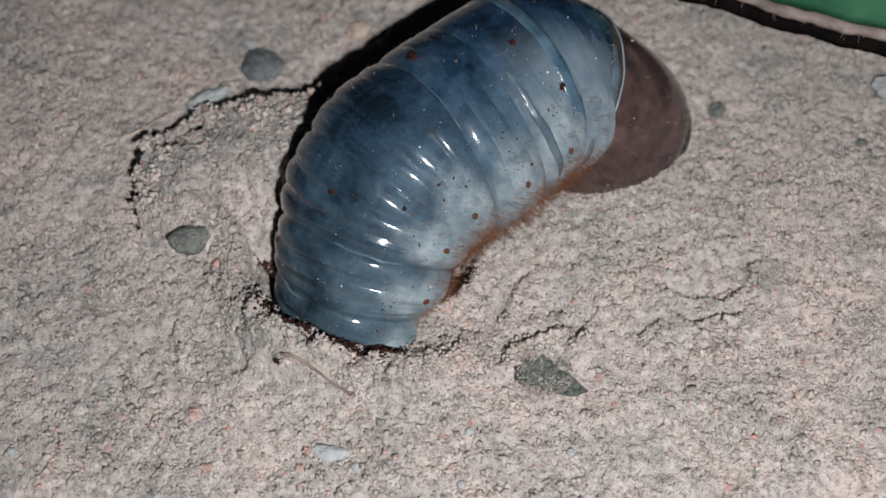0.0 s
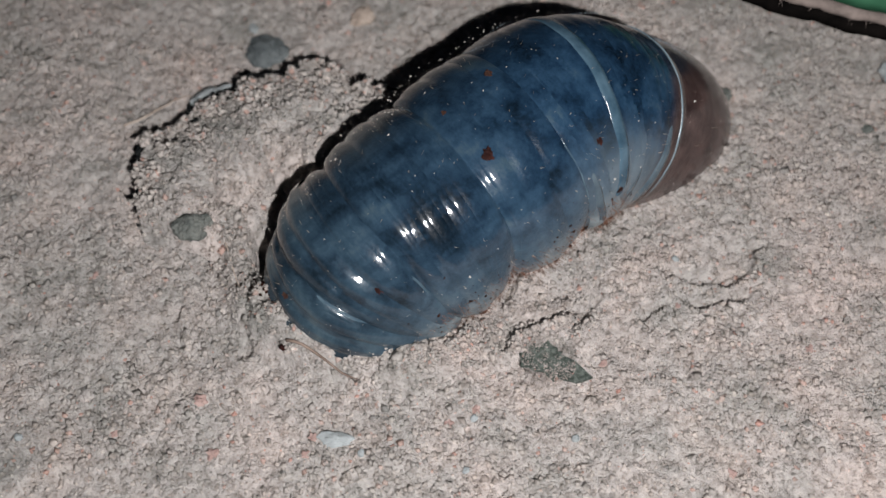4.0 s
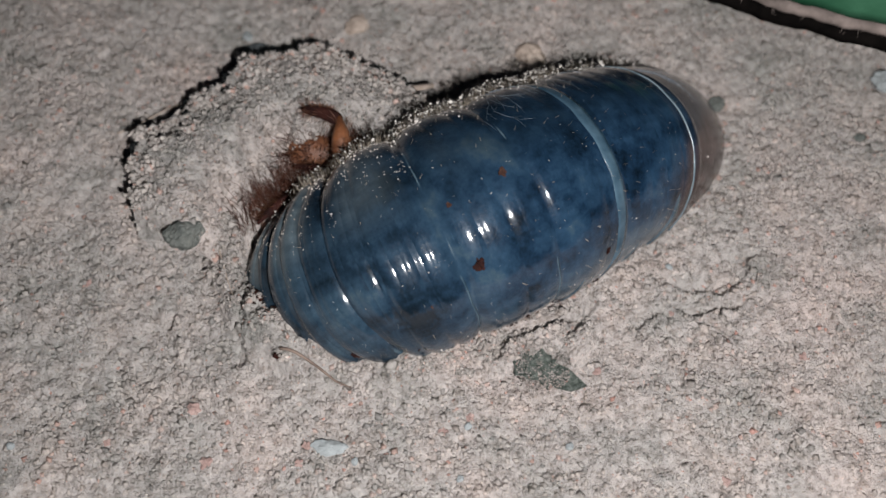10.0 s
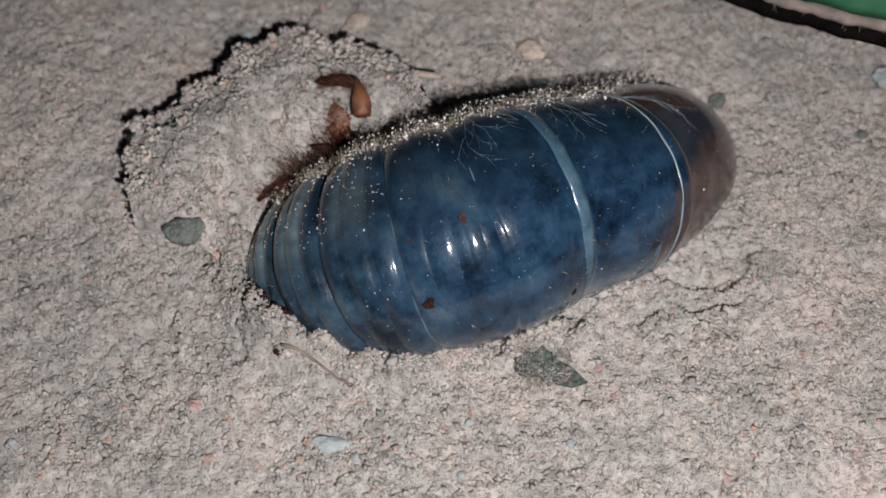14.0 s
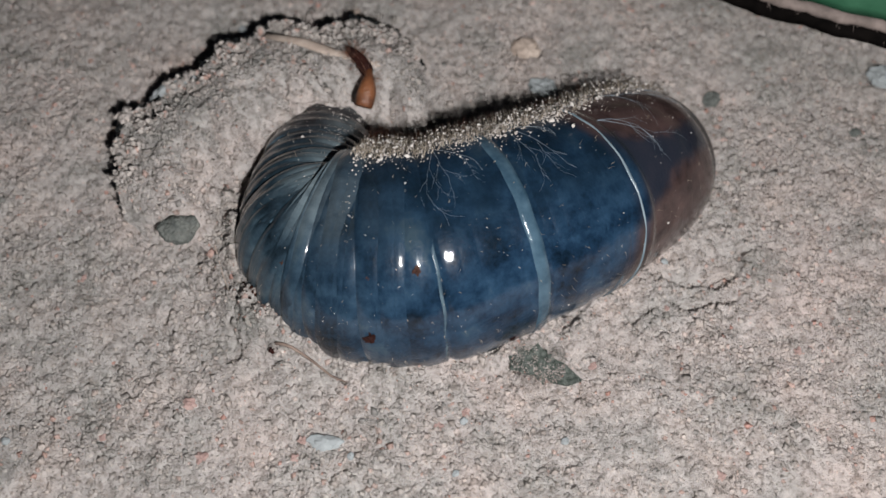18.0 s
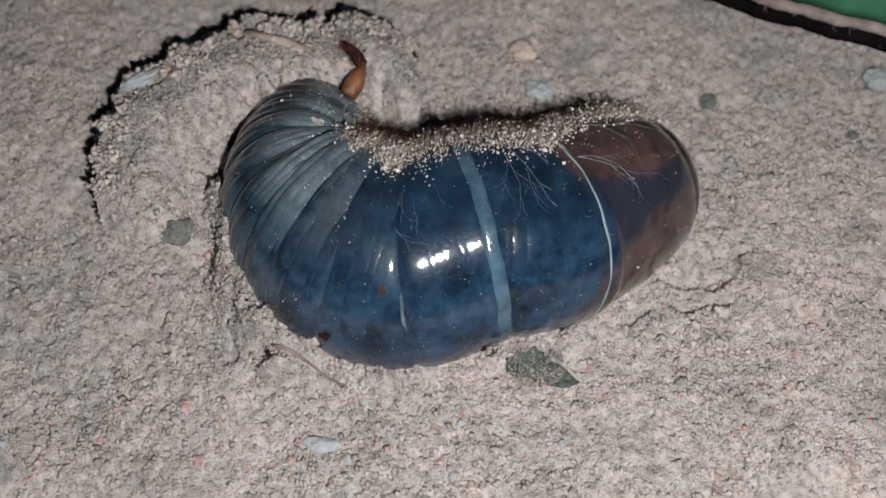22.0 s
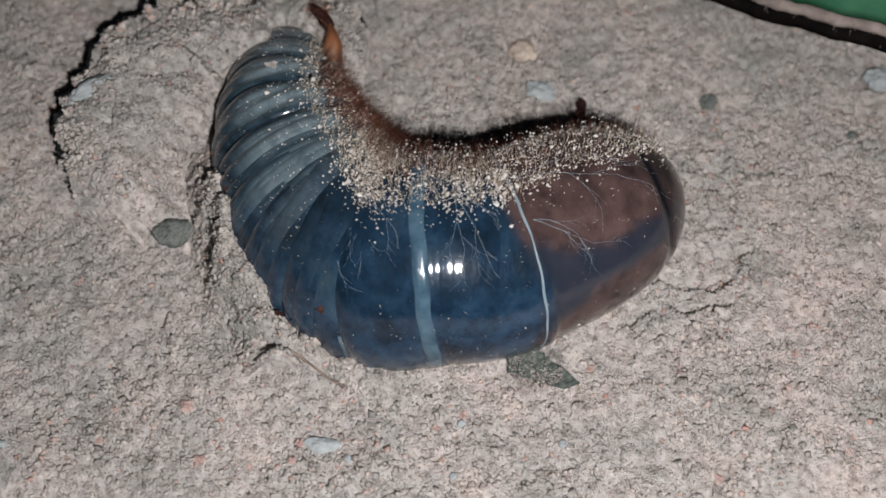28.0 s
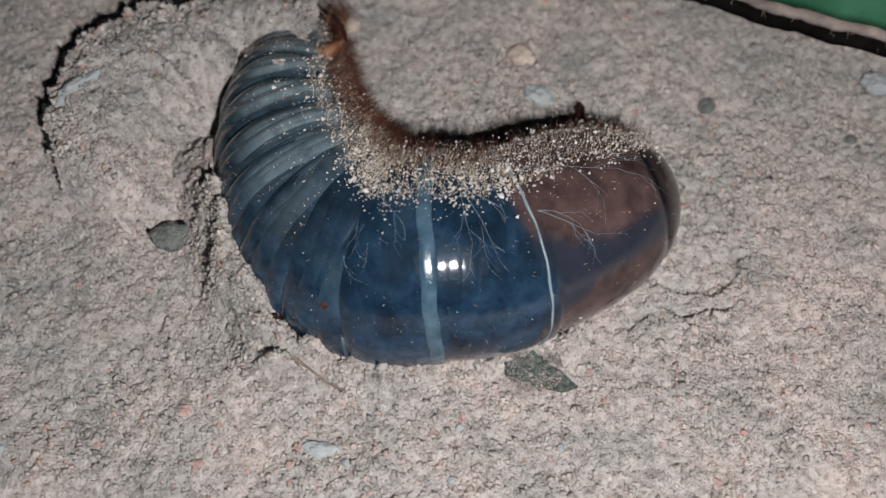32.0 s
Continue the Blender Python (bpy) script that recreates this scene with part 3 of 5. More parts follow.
def band_mesh(lo_far, hi_far, middle, proud, lo=-180, hi=180):
    """A strip of membrane on the skin, tapering to its ends where it does not go all round."""
    th = np.radians(np.linspace(lo, hi, 97))
    fade = np.ones_like(th) if hi - lo == 360 else np.sin(np.linspace(0, math.pi, 97)) ** 0.5
    half, centre = (hi_far - lo_far) / 2, (hi_far + lo_far) / 2
    wave = 0.05 * np.sin(7 * th) + 0.04 * np.sin(17 * th + 1)
    rows = []
    for k, up in ((-1, -0.12), (-0.86, proud), (-0.3, proud * 1.3), (0.3, proud * 1.3), (0.86, proud), (1, -0.12)):
        p = skin_point(centre + k * half * fade + wave, th)
        out = p * [1, 0, 1]
        out = out / np.linalg.norm(out, axis=1)[:, None]
        rows.append(p + [0, middle, 0] + out * (up * fade[:, None] - 0.06 * (1 - fade[:, None])))
    return mesh_of("membrane", np.concatenate(rows), grid_faces(6, 97))


def skin_fold(lo_far, hi_far):
    """One narrow fold of the body, which reaches a little under its neighbours so that the body can bend."""
    n = int(ring_of((lo_far + hi_far) / 2))
    rng = np.random.RandomState(40 + len(FOLDS))
    name = "tail_segment" if n == 0 else ("abdomen_fold" if n < 9 else "thorax_fold")
    middle, wide = (lo_far + hi_far) / 2, hi_far - lo_far
    spare = 0.75 * wide + 0.35 if n else 1.6
    th = np.linspace(-math.pi, math.pi, 97)
    if n == 0:
        far = np.concatenate([[0.004, 0.02, 0.06, 0.15, 0.3, 0.5, 0.8], np.arange(1.2, hi_far, 0.4), hi_far + np.array([0, 0.3, 0.8, 1.6])])
    else:
        far = np.concatenate([lo_far - spare * np.array([1, 0.6, 0.25]), np.linspace(lo_far, hi_far, 9), hi_far + spare * np.array([0.25, 0.6, 1])])
    F, H = np.meshgrid(far, th, indexing="ij")
    pts = skin_point(F, H)
    over = np.maximum(np.maximum(lo_far - F, F - hi_far), 0)
    if n == 0:
        over = np.maximum(F - hi_far, 0)
    sink = (1 - over ** 2 / 8.0 / RADII[n + 1])[..., None] * [1, 0, 1] + [0, 1, 0]
    pts = (pts * sink + [0, middle, 0]).reshape(-1, 3)
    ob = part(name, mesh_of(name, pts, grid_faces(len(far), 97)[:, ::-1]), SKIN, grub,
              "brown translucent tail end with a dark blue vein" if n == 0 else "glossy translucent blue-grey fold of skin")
    for key, values in (("lay", np.stack([F, np.degrees(H), ring_of(F)], -1)), ("rest", skin_point(F, H) * MM)):
        ob.data.attributes.new(key, "FLOAT_VECTOR", "POINT").data.foreach_set("vector", values.reshape(-1).astype(np.float32))
    share = wide / (7.0 if n else 12.0)
    lo, hi = (1.0, hi_far - 0.1) if n == 0 else (lo_far, hi_far)

    def tuft(name, count, *rest):
        tagged(part(name, bristles_mesh(lo, hi, middle, max(2, int(count * share)), rng, *rest), TUFTS[name], ob), kind="stuff")

    # bristles: reddish along both flanks, a few pale ones on the back
    tuft("flank_bristles", 420, 98, 155, 1.4, 1.4)
    tuft("side_bristles", 150, 66, 100, 0.9, 1.1)
    tuft("belly_bristles", 380 if n < 4 else (460 if n < 6 else 800), -172, -112 if n < 6 else -106, 1.5 if n < 4 else 2.2, 1.6)
    tuft("back_bristles", 44, -85, 75, 0.5, 1.2)
    tuft("fringe_bristles", 330 if n < 6 else 220, -128, -94, 1.3, 1.8)
    # sand that sticks to the belly side, and dust elsewhere
    dense = int((1700, 1500, 1300, 1100, 800, 500, 420, 320, 280, 240, 200, 180)[n] * share)
    thin = int((100 if n < 6 else 190) * share)
    d = np.concatenate([rng.normal(-128, 13, dense - dense // 4), rng.normal(-101, 8, dense // 4), rng.uniform(-95, 110, thin)])
    f = rng.uniform(lo, hi, len(d))
    # it lies in patches
    patch = value_noise(f + 20, np.radians(d) * 8, 1.5, 4)
    d = np.where((np.arange(len(d)) < dense) & (patch < 0.42), rng.normal(-146, 7, len(d)), d)
    p = skin_point(f, np.radians(d))
    size = np.where(np.arange(len(d)) < dense, 0.058 * np.exp(rng.normal(0, 0.6, len(d))), 0.027 * np.exp(rng.normal(0, 0.6, len(d))))
    # grains caught between the hairs of the fringe
    caught = int((620 if n < 4 else (300 if n < 6 else 200)) * share)
    d2 = np.where(rng.rand(caught) < 0.6, rng.normal(-102, 8, caught), rng.uniform(-160, -108, caught))
    q = skin_point(rng.uniform(lo, hi, caught), np.radians(d2))
    out = q * [1, 0, 1]
    q = q + out / np.linalg.norm(out, axis=1)[:, None] * rng.uniform(0, 1.0, (caught, 1)) ** 1.6
    p, size = np.concatenate([p, q]), np.concatenate([size, 0.062 * np.exp(rng.normal(0, 0.5, caught))])
    if n >= 4:
        # grains on the crests of the front rings, in clusters
        more = int(260 * share)
        q = skin_point(rng.uniform(lo, hi, more), np.radians(rng.normal(rng.choice(rng.uniform(-118, -50, 3), more), 6)))
        p, size = np.concatenate([p, q]), np.concatenate([size, 0.042 * np.exp(rng.normal(0, 0.55, more))])
    tagged(part("stuck_sand", grains_mesh("stuck_sand", p + [0, middle, 0], size, rng, 1.0), DUST, ob, "pale sand grains stuck to the skin"), kind="stuff")
    if 2 <= n <= 7:
        # dark soil on the flank
        q = skin_point(rng.uniform(lo, hi, 16), np.radians(rng.normal(74, 10, 16)))
        tagged(part("stuck_soil", grains_mesh("stuck_soil", q + [0, middle, 0], 0.05 * np.exp(rng.normal(0, 0.6, 16)), rng, 1.0), DARK_BROWN, ob, "dark soil stuck to the skin"), kind="stuff")
    FOLDS.append((ob, middle, lo_far, hi_far))


TUFTS = {"flank_bristles": HAIR, "side_bristles": HAIR, "belly_bristles": RUST_HAIR, "back_bristles": PALE_HAIR, "fringe_bristles": PALE_HAIR}
skin_fold(0, LENGTHS[0])
for n_ring in range(1, 12):
    count = round(LENGTHS[n_ring] / 1.35)
    for k in range(count):
        skin_fold(STARTS[n_ring] + LENGTHS[n_ring] * k / count, STARTS[n_ring] + LENGTHS[n_ring] * (k + 1) / count)


def stuck(name, me, mat, far, degrees, label, sink=0.0, lift=True):
    """A small thing on the skin, as part of the fold that it sits on; lift turns it outwards."""
    fold, middle, lo, hi = fold_of(far)
    p = on_skin(far, degrees) + Vector((0, middle, 0))
    out = Vector((p.x, 0, p.z)).normalized()
    ob = part(name, me, mat, fold, label)
    ob.matrix_local = Matrix.Translation((p - out * sink) * MM) @ (out.to_track_quat("Z", "Y").to_matrix().to_4x4() if lift else Matrix())
    return ob


# breathing holes, one in the flank of each ring
for n_ring in range(1, 9):
    stuck("spiracle", stone_mesh("spiracle", 0.85, n_ring, 2, 0.12, (0.62, 0.85, 0.34)), PORE, STARTS[n_ring] + 0.52 * LENGTHS[n_ring], 94, "rust-brown breathing hole", 0.02)


def band(lo_far, hi_far, proud, mat, label, *arc):
    fold, middle, lo, hi = fold_of((lo_far + hi_far) / 2)
    part("flank_fold" if arc else "membrane_band", band_mesh(lo_far, hi_far, middle, proud, *arc), mat, fold, label)


band(STARTS[2] + 0.04, STARTS[2] + 1.30, 0.05, FOLD, "pale blue membrane between two rings")
band(STARTS[1] + 0.05, STARTS[1] + 0.28, 0.05, FOLD_THIN, "thin whitish seam")
band(STARTS[3] + 0.02, STARTS[3] + 0.30, 0.06, SEAM, "thin pale seam")
for n_ring in range(4, 11):
    band(STARTS[n_ring] + 0.02, STARTS[n_ring] + 0.20, 0.05, SEAM, "thin pale seam")
for far, wide, lo, hi in ((STARTS[1] + 0.9, 1.3, 14, 118), (STARTS[1] + 4.6, 0.9, 40, 112), (STARTS[2] + 5.2, 0.8, 40, 110)):
    band(far, far + wide, 0.10, FLANK, "pale glossy fold of skin on the flank", lo, hi)


def speck(n, f, d, size, mat, label, seed):
    """A crust of dirt on the skin."""
    stuck("dirt_speck", stone_mesh("dirt_speck", size, seed, 3, 0.95, (0.75, 0.9, 0.45)), mat, STARTS[n] + f * LENGTHS[n], d, label)


speck(3, 0.82, 2, 1.05, RUST, "dark red crust of dirt", 1)
speck(3, 0.22, -33, 0.75, ORANGE, "orange crust of dirt", 2)
speck(3, 0.86, -30, 0.5, ORANGE, "small orange crust of dirt", 3)
speck(2, 0.4, 30, 0.7, RUST, "small dark red crust", 4)
speck(1, 0.4, 62, 0.7, RUST, "small dark red crust", 5)
speck(2, 0.2, 62, 0.7, RUST, "small dark red crust", 6)
speck(5, 0.4, 24, 0.7, RUST, "dark red crust of dirt", 7)
speck(6, 0.4, -20, 0.6, ORANGE, "orange crust of dirt", 8)
speck(4, 0.4, 12, 0.4, ORANGE, "small orange crust", 9)
speck(8, 0.5, -70, 1.0, SAND, "flake of sand on the skin", 10)


def trachea(far, d, heading, length, rng):
    """White breathing tubes that branch under the skin."""
    lines = []
    fold, middle, lo, hi = fold_of(far)
    if far > LENGTHS[0]:
        lo, hi = lo - 3.0, hi + 3.0

    def grow(far, d, heading, length, r, depth):
        line = []
        for k in range(9):
            p = on_skin(far, d) + Vector((0, middle, 0))
            out = Vector((p.x, 0, p.z)).normalized()
            line.append((p + out * 0.02, r * (1 - 0.08 * k)))
            heading += rng.normal(0, 0.10)
            step = length / 8
            far -= step * math.cos(heading)
            d += math.degrees(step * math.sin(heading) / 8.5)
            if not lo + 0.2 < far < hi - 0.1:
                break
            if depth and k in (3, 5, 7):
                grow(far, d, heading + rng.choice([-0.5, 0.5]), length * 0.5, r * 0.6, depth - 1)
        if len(line) > 2:
            lines.append(line)

    for turn in heading:
        grow(far, d, turn, length * rng.uniform(0.7, 1.1), 0.028, 2)
    part("trachea", tube_mesh("trachea", lines, 4), TRACHEA, fold, "fine white branching breathing tube")


trachea(23.5, -100, (0.5, 1.1, 1.6, 0.1), 6.0, np.random.RandomState(5))
trachea(15.6, -104, (0.15, -0.1), 8.0, np.random.RandomState(6))
trachea(15.8, -78, (0.35, 0.7), 5.0, np.random.RandomState(7))
trachea(31.5, -98, (0.9, 1.3, 1.9), 4.5, np.random.RandomState(8))
trachea(4.0, -110, (2.9, 3.3), 3.0, np.random.RandomState(9))

# head capsule with jaws
head = part("head", stone_mesh("head", 5.4, 3, 4, 0.04, (1, 0.8, 0.9)), CHITIN, grub, "rust-brown head capsule")
for flip in (-1, 1):
    lines = [[((flip * 1.8, -2.4, -1.0), 1.0), ((flip * 2.0, -3.8, -1.8), 0.85), ((flip * 1.3, -4.9, -2.4), 0.55), ((flip * 0.4, -5.5, -2.7), 0.15)]]
    part("mandible", tube_mesh("mandible", lines, 10), RUST, head, "dark jaw")


def leg_piece(name, length, thick, parent, rng):
    line = []
    for k in range(9):
        f = k / 8
        line.append(((0.18 * math.sin(2.5 * f), f * length, 0.1 * math.sin(4 * f)), thick * (0.75 + 0.45 * math.sin(math.pi * min(1, 0.15 + f)) - 0.35 * f)))
    ob = part(name, tube_mesh(name, [line], 12), CHITIN, parent)
    hairs = []
    for _ in range(60):
        f = rng.uniform(0.1, 0.98)
        t = rng.uniform(0, 6.28)
        p = Vector((0.18 * math.sin(2.5 * f) + thick * 0.7 * math.cos(t), f * length, thick * 0.7 * math.sin(t)))
        o = Vector((math.cos(t), 0.6, math.sin(t))) * rng.uniform(0.5, 1.1)
        hairs.append([(p, 0.02), (p + o, 0.006)])
    tagged(part("leg_bristles", tube_mesh("leg_bristles", hairs, 3), HAIR, ob), kind="stuff")
    return ob


hairs = []
for _ in range(700):
    o = Vector(rng.normal(size=3)).normalized()
    p = Vector((o.x * 2.6, o.y * 2.1, o.z * 2.4))
    e = p + (o + Vector(rng.normal(0, 0.35, 3))) * rng.uniform(0.7, 1.8)
    hairs.append([(p, 0.035), (e, 0.010)])
tagged(part("head_bristles", tube_mesh("head_bristles", hairs, 3), RUST_HAIR, head), kind="stuff")
hairs = []
for _ in range(1100):
    f = rng.uniform(0, 1)
    p = Vector((5.5 - 10.5 * f, 1.6 - 9.5 * f ** 1.4, 0.5 - 0.8 * f)) + Vector(rng.normal(0, 0.65, 3))
    o = Vector((-0.55, 0.55, 0.75)) + Vector(rng.normal(0, 0.45, 3))
    hairs.append([(p, 0.034), (p + o * rng.uniform(0.6, 1.9), 0.010)])
tagged(part("thorax_bristles", tube_mesh("thorax_bristles", hairs, 3), RUST_HAIR, head, "reddish-brown bristles behind the head"), kind="stuff")
leg = leg_piece("leg", 3.4, 0.8, grub, np.random.RandomState(11))
leg["label"] = "amber-brown jointed leg with bristles"
shin = part("shin", tube_mesh("shin", [[((0, 0, 0), 0.55), ((0.05, 0.6, 0), 0.62), ((0.1, 1.5, 0.1), 0.55), ((0, 2.2, 0.1), 0.5), ((-0.1, 2.9, 0.05), 0.44), ((-0.15, 3.4, 0), 0.3), ((-0.2, 3.8, 0), 0.1)]], 12), RUST, leg, "dark reddish shin with a claw")

hairs = []
for _ in range(90):
    f, t = rng.uniform(0.2, 3.5), rng.uniform(0, 6.28)
    p = Vector((0.45 * math.cos(t), f, 0.45 * math.sin(t)))
    hairs.append([(p, 0.025), (p + Vector((math.cos(t), 0.7, math.sin(t))) * rng.uniform(0.4, 0.9), 0.008)])
tagged(part("shin_bristles", tube_mesh("shin_bristles", hairs, 3), HAIR, shin), kind="stuff")
FOLDED = []
for _ in range(2):
    more = leg_piece("leg", 3.6, 0.4, grub, np.random.RandomState(12 + len(FOLDED)))
    more.data.materials[0] = RUST
    more["label"] = "dark rust-brown folded leg with bristles"
    FOLDED.append(more)

# ---- stones, chips and litter ----
THINGS = {}


def placed(name, me, mat, x, y, up, turn, label, category, group=""):
    z = float(ground_height(np.float64(x), np.float64(y)))
    ob = part(name, me, mat)
    ob.matrix_world = pose(x * MM, y * MM, (z + up) * MM, 0, 0, turn)
    return tagged(ob, label, category, group)


green_pebble = placed("grey_pebble", stone_mesh("grey_pebble", 3.3, 2, 4, 0.3, (1, 0.75, 0.85)), GREY, -23.12, 0.17, 1.3, 15, "dull grey-green pebble sunk in the sand", "pebble")
placed("dark_pebble", stone_mesh("dark_pebble", 4.6, 5, 4, 0.3, (1, 0.8, 0.5)), SLATE, -18.22, 21.49, 0.3, -15, "dark slate-grey pebble half buried in sand", "pebble")
placed("white_flake", stone_mesh("white_flake", 2.5, 8, 4, 0.4, (1, 0.5, 0.3)), WHITE, -8.85, -18.7, 0.3, -3, "small flat white flake lying on sand", "flake")
placed("white_flake", stone_mesh("white_flake", 2.7, 9, 4, 0.4, (1, 0.7, 0.5)), WHITE, 10.17, 16.10, 0.4, -30, "pale blue-white stone chip on sand", "flake")
placed("pale_pebble", stone_mesh("pale_pebble", 2.8, 11, 4, 0.3, (1, 0.9, 0.6)), WHITE, 43.65, 18.33, 0.4, 0, "small white pebble on sand", "pebble")
placed("pale_pebble", stone_mesh("pale_pebble", 2.9, 12, 4, 0.3, (1, 0.8, 0.6)), BARK, 8.65, 21.35, 0.4, 0, "dusty pale pebble on sand", "pebble")
placed("pale_pebble", stone_mesh("pale_pebble", 2.4, 13, 4, 0.3, (1, 0.8, 0.6)), BARK, -8.55, 25.37, 0.3, 40, "dusty pale pebble on sand", "pebble")
placed("grey_pebble", stone_mesh("grey_pebble", 1.8, 14, 4, 0.3, (1, 0.8, 0.6)), GREY, 26.36, 15.41, 0.2, 40, "small grey pebble on sand", "pebble")
placed("grey_pebble", stone_mesh("grey_pebble", 1.3, 15, 3, 0.3, (1, 0.8, 0.6)), GREY, 39.74, 11.78, 0.15, 0, "small grey pebble on sand", "pebble")
for n_stone, (x, y, w) in enumerate(((-19.82, -15.59, 1.3), (12.94, -11.88, 1.0), (29.88, -10.87, 0.9), (-30.78, -3.62, 0.9), (2.18, -16.07, 1.1), (-26.57, -18.13, 0.8), (0.04, -17.34, 1.0),
                                     (-10.66, -18.49, 0.9), (-18.53, -19.86, 1.2), (-27.11, 2.70, 0.9), (22.18, -21.20, 0.9), (19.49, -6.87, 0.6), (-11.23, -19.86, 0.9))):
    placed("red_grain", stone_mesh("red_grain", 0.7 * w, n_stone, 3, 0.9, (1, 0.9, 0.7)), RED, x, y, 0.12, 29 * n_stone, "small brick-red grain lying in the sand", "grain", "red grains")
for n_stone, (x, y, w) in enumerate(((-29.52, -14.77, 1.7), (2.07, -16.87, 0.9), (-6.81, -19.86, 0.8), (-35.48, -13.26, 1.2), (-34.09, -18.49, 1.0), (10.08, -18.49, 0.9), (3.87, -17.10, 0.9),
                                     (-19.64, 24.46, 1.5), (19.75, -2.50, 0.8), (-23.28, -6.50, 1.4), (1.36, -21.20, 0.8))):
    placed("pale_grain", stone_mesh("pale_grain", 0.75 * w, 30 + n_stone, 3, 0.35, (1, 0.85, 0.6)), WHITE if n_stone % 3 else SAND, x, y, 0.2, 41 * n_stone, "pale grit grain lying in the sand", "grain", "pale grains")


def flake():
    """A dusty green flake of leaf, three-cornered, curled at its rim."""
    rng = np.random.RandomState(2)
    a = np.linspace(0, 2 * math.pi, 40, endpoint=False)
    corners = [(4.1, -2.0), (1.0, 0.5), (-0.9, 2.3), (-2.8, 0.3), (-2.5, -0.9), (0.6, -1.9)]
    shape = np.full(40, 9.0)
    for (ax, ay), (bx, by) in zip(corners, corners[1:] + corners[:1]):
        # distance along each ray to the side from corner to corner
        den = np.cos(a) * (by - ay) - np.sin(a) * (bx - ax)
        far = (ax * (by - ay) - ay * (bx - ax)) / np.where(np.abs(den) < 1e-6, 1e-6, den)
        k = ((far * np.cos(a) - ax) * (bx - ax) + (far * np.sin(a) - ay) * (by - ay)) / ((bx - ax) ** 2 + (by - ay) ** 2)
        shape = np.where((far > 0) & (k >= -0.02) & (k <= 1.02), np.minimum(shape, far), shape)
    shape = shape * (0.95 + 0.10 * rng.normal(size=40))
    pts, rows = [], 9
    for side in (1, -1):
        for k in range(rows):
            f = k / (rows - 1) if side > 0 else 1 - k / (rows - 1)
            r = shape * f
            z = 0.25 * side * (1 - 0.6 * f) + 0.55 * f * f * value_noise(r * np.cos(a), r * np.sin(a), 1.1, 3) + 0.35 * value_noise(r * np.cos(a), r * np.sin(a), 0.5, 5)
            pts.append(np.stack([r * np.cos(a), r * np.sin(a), z], -1))
    return mesh_of("leaf_flake", np.concatenate(pts), grid_faces(2 * rows, 40, True))


leaf_flake = placed("leaf_flake", flake(), MOSS, 8.35, -11.85, 0.5, 0, "three-cornered dusty grey-green leaf flake on sand", "leaf flake")


r = np.random.RandomState(77)
a, b = r.uniform(0, 6.28, 2000), 2.3 * np.sqrt(r.rand(2000))
dust = grains_mesh("flake_dust", np.stack([b * np.cos(a), b * np.sin(a), 0.3 + 0.22 * b * r.rand(2000)], -1), 0.05 * np.exp(r.normal(0, 0.45, 2000)), r)
tagged(part("flake_dust", dust, GRAIN, leaf_flake, "pale dust on the flake"), kind="stuff")


def twig(name, pts, mat, label, width=0.2):
    ob = part(name, tube_mesh(name, [[(p, width * (1 - 0.5 * k / (len(pts) - 1))) for k, p in enumerate(pts)]], 7), mat)
    return tagged(ob, label, "twig")


def along(a, b, n, up, seed):
    """Points that lie on the ground from a to b."""
    out = []
    for k in range(n):
        f = k / (n - 1)
        x, y = a[0] + (b[0] - a[0]) * f, a[1] + (b[1] - a[1]) * f + 0.35 * math.sin(4 * f + seed)
        out.append((x, y, float(ground_height(np.float64(x), np.float64(y))) + up))
    return out


stalk = twig("twig", along((-12.95, -11.7), (-7.34, -13.5), 10, 0.62, 1), STALK, "thin dry stalk with a dark red end on sand", 0.15)
tip = part("twig_end", stone_mesh("twig_end", 0.7, 4, 3, 0.5, (1, 0.9, 0.8)), RUST, stalk, "dark red crumb at the stalk's end")
x, y = -13.3, -11.6
tip.matrix_local = Matrix.Translation((x * MM, y * MM, (float(ground_height(np.float64(x), np.float64(y))) + 0.7) * MM))
twig("root_hair", along((-19.26, -1.66), (-16.87, -7.14), 12, 0.4, 2), BARK, "fine curved root hair on sand", 0.07)
twig("root_hair", along((-30.39, 11.78), (-24.69, 15.14), 12, 0.5, 5), BARK, "fine dry root hair on sand", 0.12)
crumb = placed("dark_crumb", stone_mesh("dark_crumb", 0.5, 6, 3, 0.6, (1, 0.7, 0.6)), RUST, -13.80, -9.34, 0.3, 0, "dark red crumb at the burrow rim", "crumb")

placed("dark_lump", stone_mesh("dark_lump", 1.5, 44, 3, 0.7, (0.7, 1, 1)), RUST, 13.86, 14.32, 0.0, 0, "small dark brown lump in the sand", "root")

# litter that moves with the sand
THINGS["white_chip"] = tagged(part("white_chip", stone_mesh("white_chip", 4.6, 21, 4, 0.35, (1, 0.36, 0.4)), WHITE), "elongated bluish-white stone chip in the mound", "stone chip")
THINGS["pale_stone"] = tagged(part("pale_stone", stone_mesh("pale_stone", 2.4, 22, 4, 0.3, (1, 0.85, 0.7)), WHITE), "pale stone turned up by the grub", "pebble")
THINGS["straw"] = tagged(part("straw", tube_mesh("straw", [[((-5.6, 0, 0), 0.3), ((-2, 0.2, 0.15), 0.42), ((1, 0, 0.1), 0.42), ((5.6, 0.1, 0), 0.25)]], 9), BARK), "flattened pale straw lying on the mound", "straw")
THINGS["straw"].data.transform(Matrix.Diagonal((1, 1.2, 0.5, 1)))


